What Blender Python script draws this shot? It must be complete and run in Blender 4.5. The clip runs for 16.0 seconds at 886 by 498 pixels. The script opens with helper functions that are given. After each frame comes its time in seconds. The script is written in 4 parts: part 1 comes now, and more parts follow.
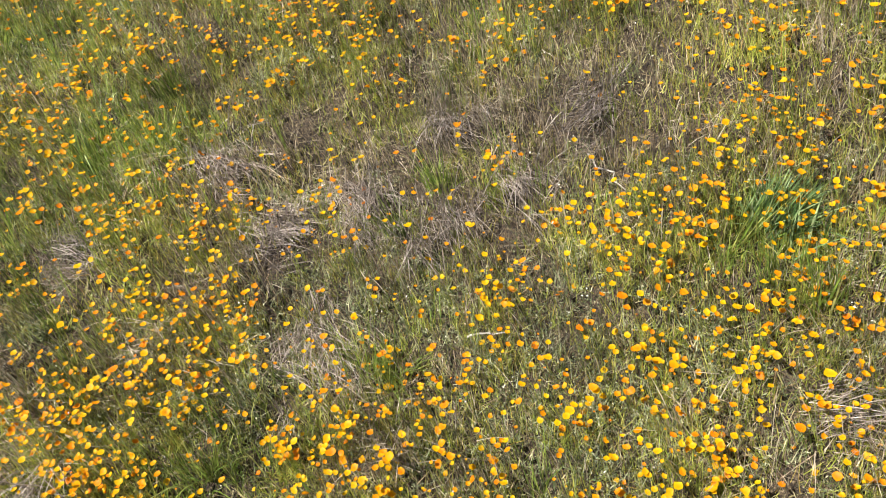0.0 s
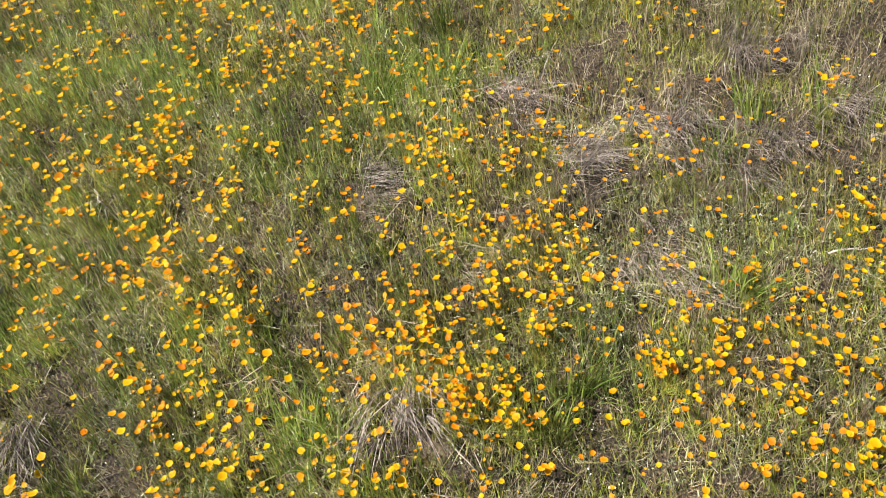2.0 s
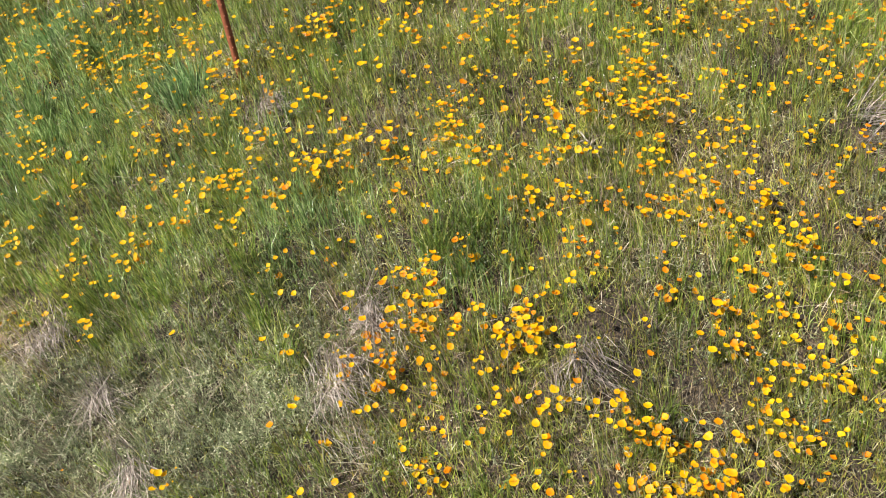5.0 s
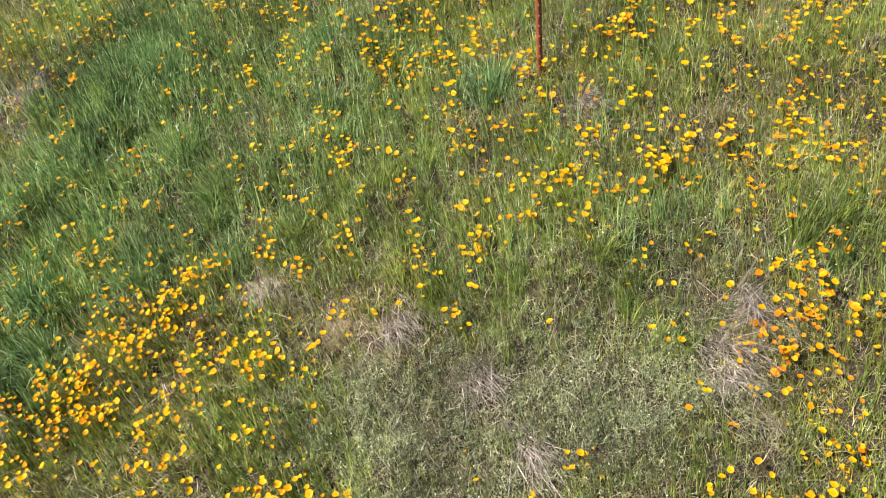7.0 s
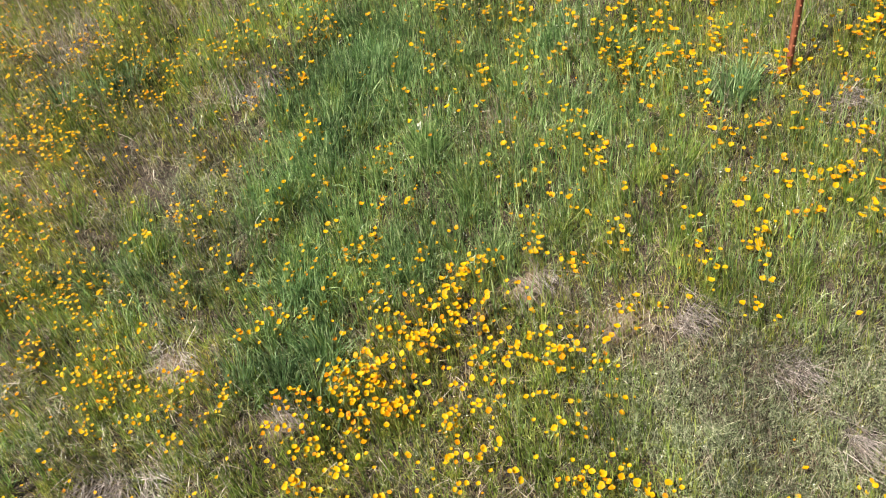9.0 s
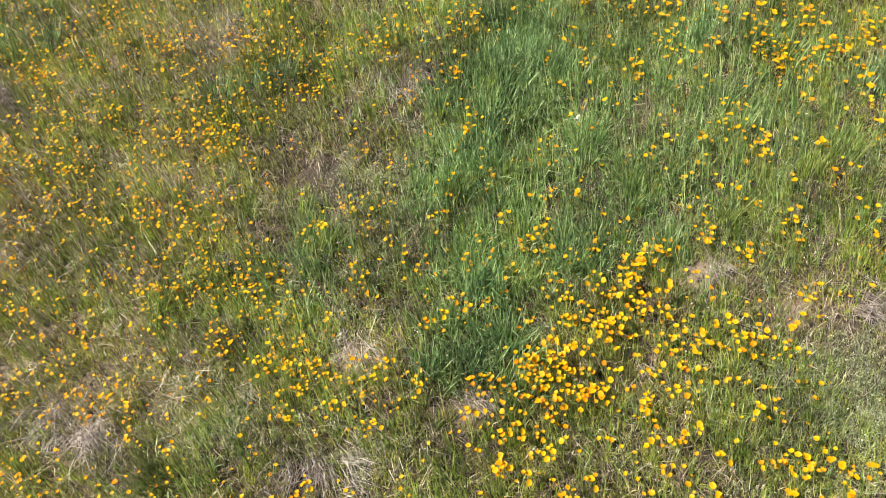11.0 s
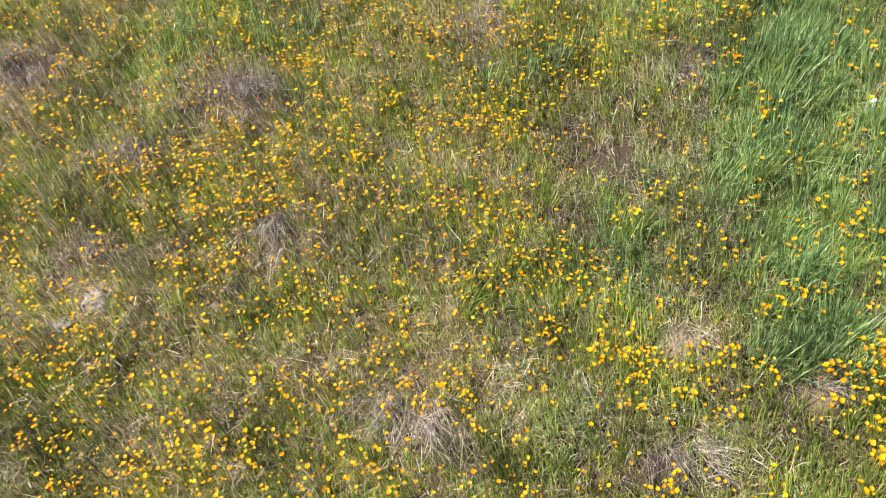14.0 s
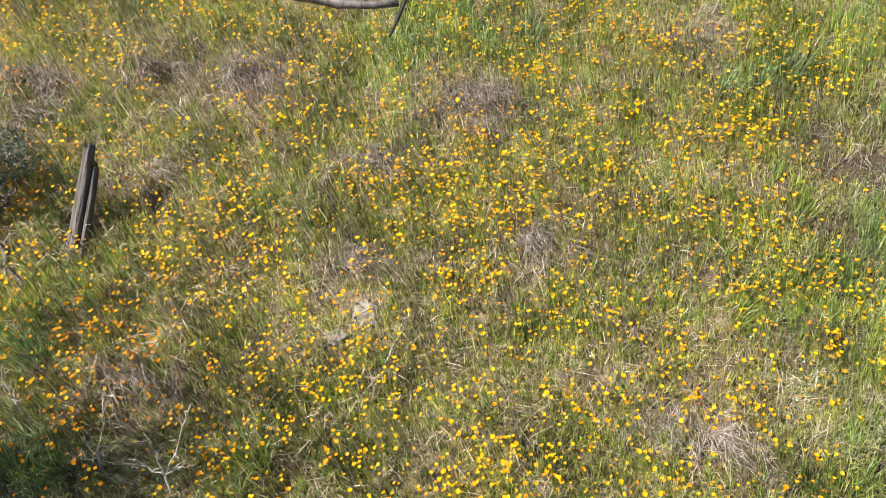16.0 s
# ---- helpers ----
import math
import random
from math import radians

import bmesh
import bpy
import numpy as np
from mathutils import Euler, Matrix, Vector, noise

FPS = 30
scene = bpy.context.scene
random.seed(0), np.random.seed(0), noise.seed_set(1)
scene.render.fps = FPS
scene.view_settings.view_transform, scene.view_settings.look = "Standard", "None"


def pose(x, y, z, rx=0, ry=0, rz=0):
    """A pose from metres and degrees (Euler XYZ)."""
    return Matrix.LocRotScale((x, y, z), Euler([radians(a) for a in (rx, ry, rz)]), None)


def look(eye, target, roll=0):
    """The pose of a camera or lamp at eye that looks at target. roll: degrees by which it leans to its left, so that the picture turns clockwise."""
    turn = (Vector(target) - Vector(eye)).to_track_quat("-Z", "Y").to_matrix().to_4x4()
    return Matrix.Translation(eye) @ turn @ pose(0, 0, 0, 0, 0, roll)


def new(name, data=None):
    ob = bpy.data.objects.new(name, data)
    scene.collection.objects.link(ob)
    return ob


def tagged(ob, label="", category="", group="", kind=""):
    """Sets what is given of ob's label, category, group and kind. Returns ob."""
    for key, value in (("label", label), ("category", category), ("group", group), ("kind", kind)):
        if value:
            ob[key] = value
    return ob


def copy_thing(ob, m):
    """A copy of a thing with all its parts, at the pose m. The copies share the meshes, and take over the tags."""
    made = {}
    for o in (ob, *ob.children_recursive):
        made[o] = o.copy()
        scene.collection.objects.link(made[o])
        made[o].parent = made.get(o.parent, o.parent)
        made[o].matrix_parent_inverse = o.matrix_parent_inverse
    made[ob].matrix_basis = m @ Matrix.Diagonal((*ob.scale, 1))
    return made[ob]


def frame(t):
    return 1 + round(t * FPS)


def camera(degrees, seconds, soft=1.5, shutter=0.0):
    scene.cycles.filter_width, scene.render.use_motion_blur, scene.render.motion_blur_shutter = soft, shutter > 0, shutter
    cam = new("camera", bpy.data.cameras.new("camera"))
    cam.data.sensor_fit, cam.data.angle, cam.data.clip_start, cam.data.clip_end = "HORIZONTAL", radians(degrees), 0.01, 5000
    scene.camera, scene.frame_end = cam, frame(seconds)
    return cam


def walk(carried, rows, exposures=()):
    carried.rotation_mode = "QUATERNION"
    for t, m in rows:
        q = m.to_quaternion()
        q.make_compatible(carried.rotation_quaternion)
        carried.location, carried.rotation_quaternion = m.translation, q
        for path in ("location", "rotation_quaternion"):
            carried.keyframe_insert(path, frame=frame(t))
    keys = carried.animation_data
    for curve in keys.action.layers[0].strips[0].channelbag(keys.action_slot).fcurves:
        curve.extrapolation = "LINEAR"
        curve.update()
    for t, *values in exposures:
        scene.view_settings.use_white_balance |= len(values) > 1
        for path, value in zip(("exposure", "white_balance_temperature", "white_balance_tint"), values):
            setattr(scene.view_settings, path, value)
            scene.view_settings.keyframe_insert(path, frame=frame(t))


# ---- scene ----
cam = camera(62.2, 16.0, soft=1.05)
PATH = [
    (0, (0.412, -0.018, 3.709), (0.346, 1.556, 2.477), -0.3),
    (0.5, (0.098, -0.079, 3.626), (0.037, 1.495, 2.393), -0.2),
    (1, (-0.246, -0.137, 3.564), (-0.305, 1.435, 2.329), -0.1),
    (1.5, (-0.626, -0.197, 3.487), (-0.682, 1.374, 2.252), -0.2),
    (2, (-0.989, -0.25, 3.448), (-1.044, 1.324, 2.216), -0.2),
    (2.5, (-1.366, -0.313, 3.415), (-1.426, 1.263, 2.184), -0.2),
    (3, (-1.726, -0.352, 3.378), (-1.796, 1.22, 2.144), -0.4),
    (3.5, (-2.056, -0.401, 3.354), (-2.143, 1.169, 2.119), -0.7),
    (4, (-2.397, -0.47, 3.328), (-2.494, 1.099, 2.091), -0.8),
    (4.2, (-2.541, -0.497, 3.319), (-2.635, 1.069, 2.079), -0.8),
    (6.3, (-4.388, -0.726, 3.435), (-4.464, 0.819, 2.169), -0.4),
    (6.5, (-4.565, -0.745, 3.443), (-4.641, 0.8, 2.175), -0.4),
    (7, (-4.986, -0.802, 3.459), (-5.056, 0.741, 2.188), -0.2),
    (7.5, (-5.421, -0.838, 3.465), (-5.483, 0.705, 2.194), -0.1),
    (8, (-5.84, -0.856, 3.499), (-5.896, 0.684, 2.225), 0.1),
    (8.5, (-6.232, -0.886, 3.518), (-6.283, 0.654, 2.243), 0.2),
    (9, (-6.578, -0.944, 3.479), (-6.626, 0.602, 2.212), 0.2),
    (9.5, (-6.862, -1.006, 3.436), (-6.911, 0.544, 2.173), 0.2),
    (9.7, (-6.96, -1.026, 3.439), (-7.012, 0.524, 2.176), 0.1),
    (11.8, (-8.058, -1.074, 3.563), (-8.101, 0.453, 2.271), 0.1),
    (12, (-8.174, -1.079, 3.555), (-8.217, 0.448, 2.264), 0.0),
    (12.5, (-8.474, -1.094, 3.52), (-8.519, 0.433, 2.23), -0.1),
    (13, (-8.788, -1.113, 3.465), (-8.837, 0.418, 2.179), -0.2),
    (13.5, (-9.129, -1.115, 3.429), (-9.185, 0.417, 2.144), -0.4),
    (14, (-9.499, -1.121, 3.416), (-9.557, 0.413, 2.135), -0.4),
    (14.5, (-9.894, -1.128, 3.406), (-9.952, 0.407, 2.125), -0.4),
    (15, (-10.305, -1.129, 3.399), (-10.361, 0.405, 2.118), -0.4),
    (15.5, (-10.697, -1.112, 3.408), (-10.757, 0.422, 2.126), -0.4),
    (16, (-11.115, -1.086, 3.463), (-11.174, 0.442, 2.175), -0.4),
]
walk(cam, [(t, look(eye, target, roll)) for t, eye, target, roll in PATH], exposures=[(0.0, 1.09), (9.0, 1.17), (12.0, 1.17), (14.0, 1.25), (16.0, 1.32)])

# ---------------------------------------------------------------- light
SUN_WAY = Vector((-0.60, -0.27, 0.75)).normalized()
world = bpy.data.worlds.new("sky")
scene.world = world
world.use_nodes = True
sky = world.node_tree.nodes.new("ShaderNodeTexSky")
sky.sky_type, sky.sun_disc = 'NISHITA', False
sky.sun_elevation = math.asin(SUN_WAY.z)
sky.sun_rotation = math.atan2(SUN_WAY.x, SUN_WAY.y)
backdrop = world.node_tree.nodes["Background"]
backdrop.inputs[1].default_value = 0.05
world.node_tree.links.new(sky.outputs[0], backdrop.inputs[0])
sun = new("sun", bpy.data.lights.new("sun", 'SUN'))
sun.data.energy, sun.data.angle = 5.0, radians(0.5)
sun.data.color = (1.0, 0.95, 0.87)
sun.matrix_world = look(Vector((-6, 2, 2)) + 12 * SUN_WAY, (-6, 2, 2))

rng = np.random.default_rng(7)


# ---------------------------------------------------------------- materials
def material(name):
    m = bpy.data.materials.new(name)
    m.use_nodes = True
    nodes, links = m.node_tree.nodes, m.node_tree.links
    return m, nodes, links, nodes["Principled BSDF"]


def ramp(nodes, stops):
    r = nodes.new("ShaderNodeValToRGB")
    while len(r.color_ramp.elements) < len(stops):
        r.color_ramp.elements.new(0.5)
    for e, (at, colour) in zip(r.color_ramp.elements, stops):
        e.position, e.color = at, (*colour, 1)
    return r


def leaf_material(name, colours, glow=0.35, rough=0.55, patch=0.0):
    """Thin plant matter: every blade has its own tone, some light passes through."""
    m, nodes, links, bsdf = material(name)
    geo = nodes.new("ShaderNodeNewGeometry")
    info = nodes.new("ShaderNodeObjectInfo")
    add = nodes.new("ShaderNodeMath")
    add.operation = 'ADD'
    links.new(geo.outputs["Random Per Island"], add.inputs[0])
    links.new(info.outputs["Random"], add.inputs[1])
    wrap = nodes.new("ShaderNodeMath")
    wrap.operation = 'FRACT'
    links.new(add.outputs[0], wrap.inputs[0])
    tone = ramp(nodes, [(i / (len(colours) - 1), c) for i, c in enumerate(colours)])
    links.new(wrap.outputs[0], tone.inputs[0])
    # slow drift of tone over the slope
    where = nodes.new("ShaderNodeNewGeometry")
    drift = nodes.new("ShaderNodeTexNoise")
    drift.inputs["Scale"].default_value, drift.inputs["Detail"].default_value = 2.3, 3
    links.new(where.outputs["Position"], drift.inputs["Vector"])
    vary = nodes.new("ShaderNodeHueSaturation")
    spread = nodes.new("ShaderNodeMapRange")
    spread.inputs[1].default_value, spread.inputs[2].default_value = 0.36, 0.64
    spread.inputs[3].default_value, spread.inputs[4].default_value = 0.36, 1.66
    clump = nodes.new("ShaderNodeTexNoise")
    clump.inputs["Scale"].default_value, clump.inputs["Detail"].default_value = 26.0, 1.5
    links.new(where.outputs["Position"], clump.inputs["Vector"])
    both = nodes.new("ShaderNodeMix")
    both.inputs[0].default_value = 0.6
    links.new(drift.outputs["Fac"], both.inputs[2])
    links.new(clump.outputs["Fac"], both.inputs[3])
    links.new(both.outputs[0], spread.inputs[0])
    links.new(spread.outputs[0], vary.inputs["Value"])
    links.new(tone.outputs[0], vary.inputs["Color"])
    links.new(vary.outputs[0], bsdf.inputs["Base Color"])
    bsdf.inputs["Roughness"].default_value = rough
    bsdf.inputs["Specular IOR Level"].default_value = 0.5
    through_light = nodes.new("ShaderNodeBsdfTranslucent")
    links.new(vary.outputs[0], through_light.inputs["Color"])
    mix = nodes.new("ShaderNodeMixShader")
    mix.inputs[0].default_value = glow
    links.new(bsdf.outputs[0], mix.inputs[1])
    links.new(through_light.outputs[0], mix.inputs[2])
    links.new(mix.outputs[0], nodes["Material Output"].inputs["Surface"])
    return m


def petal_material(name, rims, hearts):
    m, nodes, links, bsdf = material(name)
    geo = nodes.new("ShaderNodeNewGeometry")
    info = nodes.new("ShaderNodeObjectInfo")
    add = nodes.new("ShaderNodeMath")
    links.new(geo.outputs["Random Per Island"], add.inputs[0])
    links.new(info.outputs["Random"], add.inputs[1])
    wrap = nodes.new("ShaderNodeMath")
    wrap.operation = 'FRACT'
    links.new(add.outputs[0], wrap.inputs[0])
    edge = ramp(nodes, rims)
    heart = ramp(nodes, hearts)
    links.new(wrap.outputs[0], edge.inputs[0])
    links.new(wrap.outputs[0], heart.inputs[0])
    # orange hearts: the petal base's own tone plus the cup's inner shading
    rim = nodes.new("ShaderNodeAttribute")
    rim.attribute_name = "rim"
    mixc = nodes.new("ShaderNodeMix")
    mixc.data_type = 'RGBA'
    links.new(rim.outputs["Fac"], mixc.inputs["Factor"])
    links.new(heart.outputs[0], mixc.inputs["A"])
    links.new(edge.outputs[0], mixc.inputs["B"])
    links.new(mixc.outputs["Result"], bsdf.inputs["Base Color"])
    bsdf.inputs["Roughness"].default_value = 0.5
    bsdf.inputs["Specular IOR Level"].default_value = 0.2
    lit = nodes.new("ShaderNodeBsdfTranslucent")
    links.new(mixc.outputs["Result"], lit.inputs["Color"])
    mix = nodes.new("ShaderNodeMixShader")
    mix.inputs[0].default_value = 0.4
    links.new(bsdf.outputs[0], mix.inputs[1])
    links.new(lit.outputs[0], mix.inputs[2])
    links.new(mix.outputs[0], nodes["Material Output"].inputs["Surface"])
    return m


def soil_material():
    m, nodes, links, bsdf = material("dry_soil")
    where = nodes.new("ShaderNodeNewGeometry")
    big = nodes.new("ShaderNodeTexNoise")
    big.inputs["Scale"].default_value, big.inputs["Detail"].default_value = 3.0, 6
    fine = nodes.new("ShaderNodeTexNoise")
    fine.inputs["Scale"].default_value, fine.inputs["Detail"].default_value = 70.0, 5
    for n in (big, fine):
        links.new(where.outputs["Position"], n.inputs["Vector"])
    crumbs = nodes.new("ShaderNodeTexNoise")
    crumbs.inputs["Scale"].default_value, crumbs.inputs["Detail"].default_value = 110.0, 3
    links.new(where.outputs["Position"], crumbs.inputs["Vector"])
    soil_mix = nodes.new("ShaderNodeMix")
    soil_mix.inputs[0].default_value = 0.8
    links.new(big.outputs["Fac"], soil_mix.inputs[2])
    links.new(crumbs.outputs["Fac"], soil_mix.inputs[3])
    dark = ramp(nodes, [(0.40, (0.013, 0.009, 0.006)), (0.50, (0.032, 0.022, 0.013)), (0.58, (0.075, 0.053, 0.030)), (0.68, (0.20, 0.155, 0.095))])
    pale = ramp(nodes, [(0.3, (0.16, 0.115, 0.078)), (0.6, (0.29, 0.215, 0.148)), (0.8, (0.42, 0.325, 0.230))])
    links.new(soil_mix.outputs[0], dark.inputs[0])
    links.new(fine.outputs["Fac"], pale.inputs[0])
    bare_at = nodes.new("ShaderNodeAttribute")
    bare_at.attribute_name = "bare"
    mix = nodes.new("ShaderNodeMix")
    mix.data_type = 'RGBA'
    links.new(bare_at.outputs["Fac"], mix.inputs["Factor"])
    links.new(dark.outputs[0], mix.inputs["A"])
    links.new(pale.outputs[0], mix.inputs["B"])
    # far off, the meadow is only a tone: green, straw and specks of bloom
    sward = nodes.new("ShaderNodeTexNoise")
    sward.inputs["Scale"].default_value, sward.inputs["Detail"].default_value = 5.0, 12
    sward.inputs["Roughness"].default_value = 0.75
    links.new(where.outputs["Position"], sward.inputs["Vector"])
    turf = ramp(nodes, [(0.36, (0.020, 0.020, 0.006)), (0.44, (0.046, 0.048, 0.012)), (0.50, (0.082, 0.070, 0.024)), (0.57, (0.12, 0.092, 0.042)), (0.585, (0.08, 0.068, 0.020)), (0.605, (0.44, 0.22, 0.004))])
    links.new(sward.outputs["Fac"], turf.inputs[0])
    meadow_at = nodes.new("ShaderNodeAttribute")
    meadow_at.attribute_name = "meadow"
    over = nodes.new("ShaderNodeMix")
    over.data_type = 'RGBA'
    links.new(meadow_at.outputs["Fac"], over.inputs["Factor"])
    links.new(mix.outputs["Result"], over.inputs["A"])
    links.new(turf.outputs[0], over.inputs["B"])
    links.new(over.outputs["Result"], bsdf.inputs["Base Color"])
    bump = nodes.new("ShaderNodeBump")
    bump.inputs["Strength"].default_value, bump.inputs["Distance"].default_value = 0.8, 0.02
    links.new(fine.outputs["Fac"], bump.inputs["Height"])
    links.new(bump.outputs[0], bsdf.inputs["Normal"])
    bsdf.inputs["Roughness"].default_value = 0.95
    return m


def rough_material(name, stops, scale, detail=6, stretch=(1, 1, 1), rough=0.9, relief=0.6, depth=0.01, metal=0.0):
    """Stone, wood, rust, bark: two noises on the object's own coordinates."""
    m, nodes, links, bsdf = material(name)
    place = nodes.new("ShaderNodeTexCoord")
    turn = nodes.new("ShaderNodeMapping")
    turn.inputs["Scale"].default_value = stretch
    links.new(place.outputs["Object"], turn.inputs["Vector"])
    coarse = nodes.new("ShaderNodeTexNoise")
    coarse.inputs["Scale"].default_value, coarse.inputs["Detail"].default_value = scale, detail
    grain = nodes.new("ShaderNodeTexNoise")
    grain.inputs["Scale"].default_value, grain.inputs["Detail"].default_value = scale * 6, 4
    for n in (coarse, grain):
        links.new(turn.outputs[0], n.inputs["Vector"])
    blend = nodes.new("ShaderNodeMix")
    blend.inputs[0].default_value = 0.4
    links.new(coarse.outputs["Fac"], blend.inputs[2])
    links.new(grain.outputs["Fac"], blend.inputs[3])
    tone = ramp(nodes, stops)
    links.new(blend.outputs[0], tone.inputs[0])
    links.new(tone.outputs[0], bsdf.inputs["Base Color"])
    bump = nodes.new("ShaderNodeBump")
    bump.inputs["Strength"].default_value, bump.inputs["Distance"].default_value = relief, depth
    links.new(blend.outputs[0], bump.inputs["Height"])
    links.new(bump.outputs[0], bsdf.inputs["Normal"])
    bsdf.inputs["Roughness"].default_value, bsdf.inputs["Metallic"].default_value = rough, metal
    return m


GREEN = leaf_material("green_grass", [(0.075, 0.12, 0.017), (0.20, 0.28, 0.046), (0.14, 0.22, 0.044), (0.29, 0.345, 0.073), (0.47, 0.465, 0.160)], glow=0.40, rough=0.4)
LUSH = leaf_material("lush_grass", [(0.070, 0.130, 0.036), (0.165, 0.270, 0.085), (0.235, 0.335, 0.113), (0.49, 0.56, 0.255)], glow=0.42, rough=0.36)
TEAL = leaf_material("broad_grass", [(0.055, 0.110, 0.036), (0.135, 0.225, 0.084), (0.185, 0.285, 0.112), (0.44, 0.54, 0.26)], glow=0.36, rough=0.38)
DRY = leaf_material("dry_grass", [(0.09, 0.066, 0.040), (0.26, 0.205, 0.138), (0.37, 0.305, 0.220), (0.62, 0.545, 0.43), (0.22, 0.14, 0.070)], glow=0.28, rough=0.6)
STRAW = leaf_material("old_thatch", [(0.06, 0.046, 0.039), (0.205, 0.168, 0.145), (0.33, 0.277, 0.243), (0.53, 0.467, 0.415), (0.25, 0.190, 0.158)], glow=0.24, rough=0.6)
FERNY = leaf_material("poppy_foliage", [(0.10, 0.14, 0.018), (0.22, 0.27, 0.040), (0.33, 0.38, 0.066), (0.52, 0.52, 0.115), (0.33, 0.20, 0.040)], glow=0.40)
HERB = leaf_material("low_herb", [(0.085, 0.115, 0.045), (0.19, 0.23, 0.110), (0.29, 0.315, 0.168), (0.52, 0.50, 0.325)], glow=0.35)
LITTER = leaf_material("litter", [(0.09, 0.062, 0.032), (0.20, 0.150, 0.082), (0.33, 0.26, 0.150), (0.20, 0.19, 0.060), (0.44, 0.37, 0.235), (0.15, 0.15, 0.048)], glow=0.0, rough=0.85)
CREAM = leaf_material("cream_floret", [(0.75, 0.72, 0.55), (0.8, 0.78, 0.70)], glow=0.3)
PETAL = petal_material("golden_petal", [(0.0, (0.696, 0.463, 0.003)), (0.6, (0.705, 0.411, 0.002)), (0.92, (0.705, 0.341, 0.002)), (1.0, (0.705, 0.262, 0.002))],
                       [(0.0, (0.696, 0.341, 0.002)), (0.7, (0.686, 0.280, 0.002)), (1.0, (0.667, 0.175, 0.002))])
ORANGE = petal_material("orange_petal", [(0.0, (0.714, 0.329, 0.002)), (0.5, (0.714, 0.277, 0.002)), (1.0, (0.696, 0.221, 0.002))],
                        [(0.0, (0.677, 0.235, 0.002)), (1.0, (0.649, 0.150, 0.002))])
SOIL = soil_material()
RUST = rough_material("rusty_steel", [(0.25, (0.08, 0.024, 0.013)), (0.5, (0.25, 0.070, 0.028)), (0.75, (0.42, 0.16, 0.07))], 30, rough=0.8, depth=0.003)
WOOD = rough_material("weathered_wood", [(0.32, (0.025, 0.021, 0.019)), (0.46, (0.085, 0.073, 0.065)), (0.60, (0.145, 0.124, 0.112)), (0.78, (0.22, 0.195, 0.178))], 22, stretch=(1, 1, 0.07), depth=0.02, relief=1.0)
STONE = rough_material("dusty_stone", [(0.3, (0.074, 0.057, 0.045)), (0.48, (0.190, 0.165, 0.138)), (0.72, (0.30, 0.27, 0.235))], 16, relief=0.9, depth=0.015)
CHALK = rough_material("pale_stone", [(0.3, (0.45, 0.43, 0.36)), (0.55, (0.72, 0.70, 0.62)), (0.8, (0.80, 0.78, 0.72))], 25)
BARK = rough_material("grey_bark", [(0.3, (0.045, 0.036, 0.034)), (0.5, (0.12, 0.10, 0.096)), (0.72, (0.27, 0.24, 0.23))], 60, stretch=(1, 1, 0.5), depth=0.006)
SPUR_BARK = rough_material("dark_bark", [(0.3, (0.012, 0.012, 0.011)), (0.7, (0.04, 0.04, 0.038))], 60)
TWIG = rough_material("dead_twig", [(0.3, (0.26, 0.23, 0.20)), (0.55, (0.46, 0.42, 0.37)), (0.75, (0.60, 0.56, 0.51))], 40)
SAGE = leaf_material("shrub_leaf", [(0.025, 0.036, 0.024), (0.06, 0.08, 0.055), (0.11, 0.13, 0.10), (0.20, 0.195, 0.17)], glow=0.10)
OAK = leaf_material("tree_leaf", [(0.03, 0.06, 0.02), (0.05, 0.09, 0.03), (0.08, 0.12, 0.04)], glow=0.2)


# ---------------------------------------------------------------- mesh tools
def mesh_from(name, verts, quads, tris, mat, smooth=False, values=None):
    """One mesh out of arrays of points, four-cornered and three-cornered faces."""
    me = bpy.data.meshes.new(name)
    verts = np.asarray(verts, np.float32).reshape(-1, 3)
    quads, tris = np.asarray(quads, np.int32).reshape(-1, 4), np.asarray(tris, np.int32).reshape(-1, 3)
    me.vertices.add(len(verts))
    me.vertices.foreach_set("co", verts.ravel())
    loops = np.concatenate([quads.ravel(), tris.ravel()])
    me.loops.add(len(loops))
    me.loops.foreach_set("vertex_index", loops)
    starts = np.concatenate([np.arange(len(quads)) * 4, 4 * len(quads) + np.arange(len(tris)) * 3]).astype(np.int32)
    me.polygons.add(len(starts))
    me.polygons.foreach_set("loop_start", starts)
    if smooth:
        me.polygons.foreach_set("use_smooth", np.ones(len(starts), bool))
    for key, data in (values or {}).items():
        layer = me.attributes.new(key, 'FLOAT', 'POINT')
        layer.data.foreach_set("value", np.asarray(data, np.float32).ravel())
    me.materials.append(mat)
    me.update(calc_edges=True)
    me.validate()
    return me


def part(name, me, parent, label=""):
    ob = new(name, me)
    ob.parent = parent
    return tagged(ob, label)


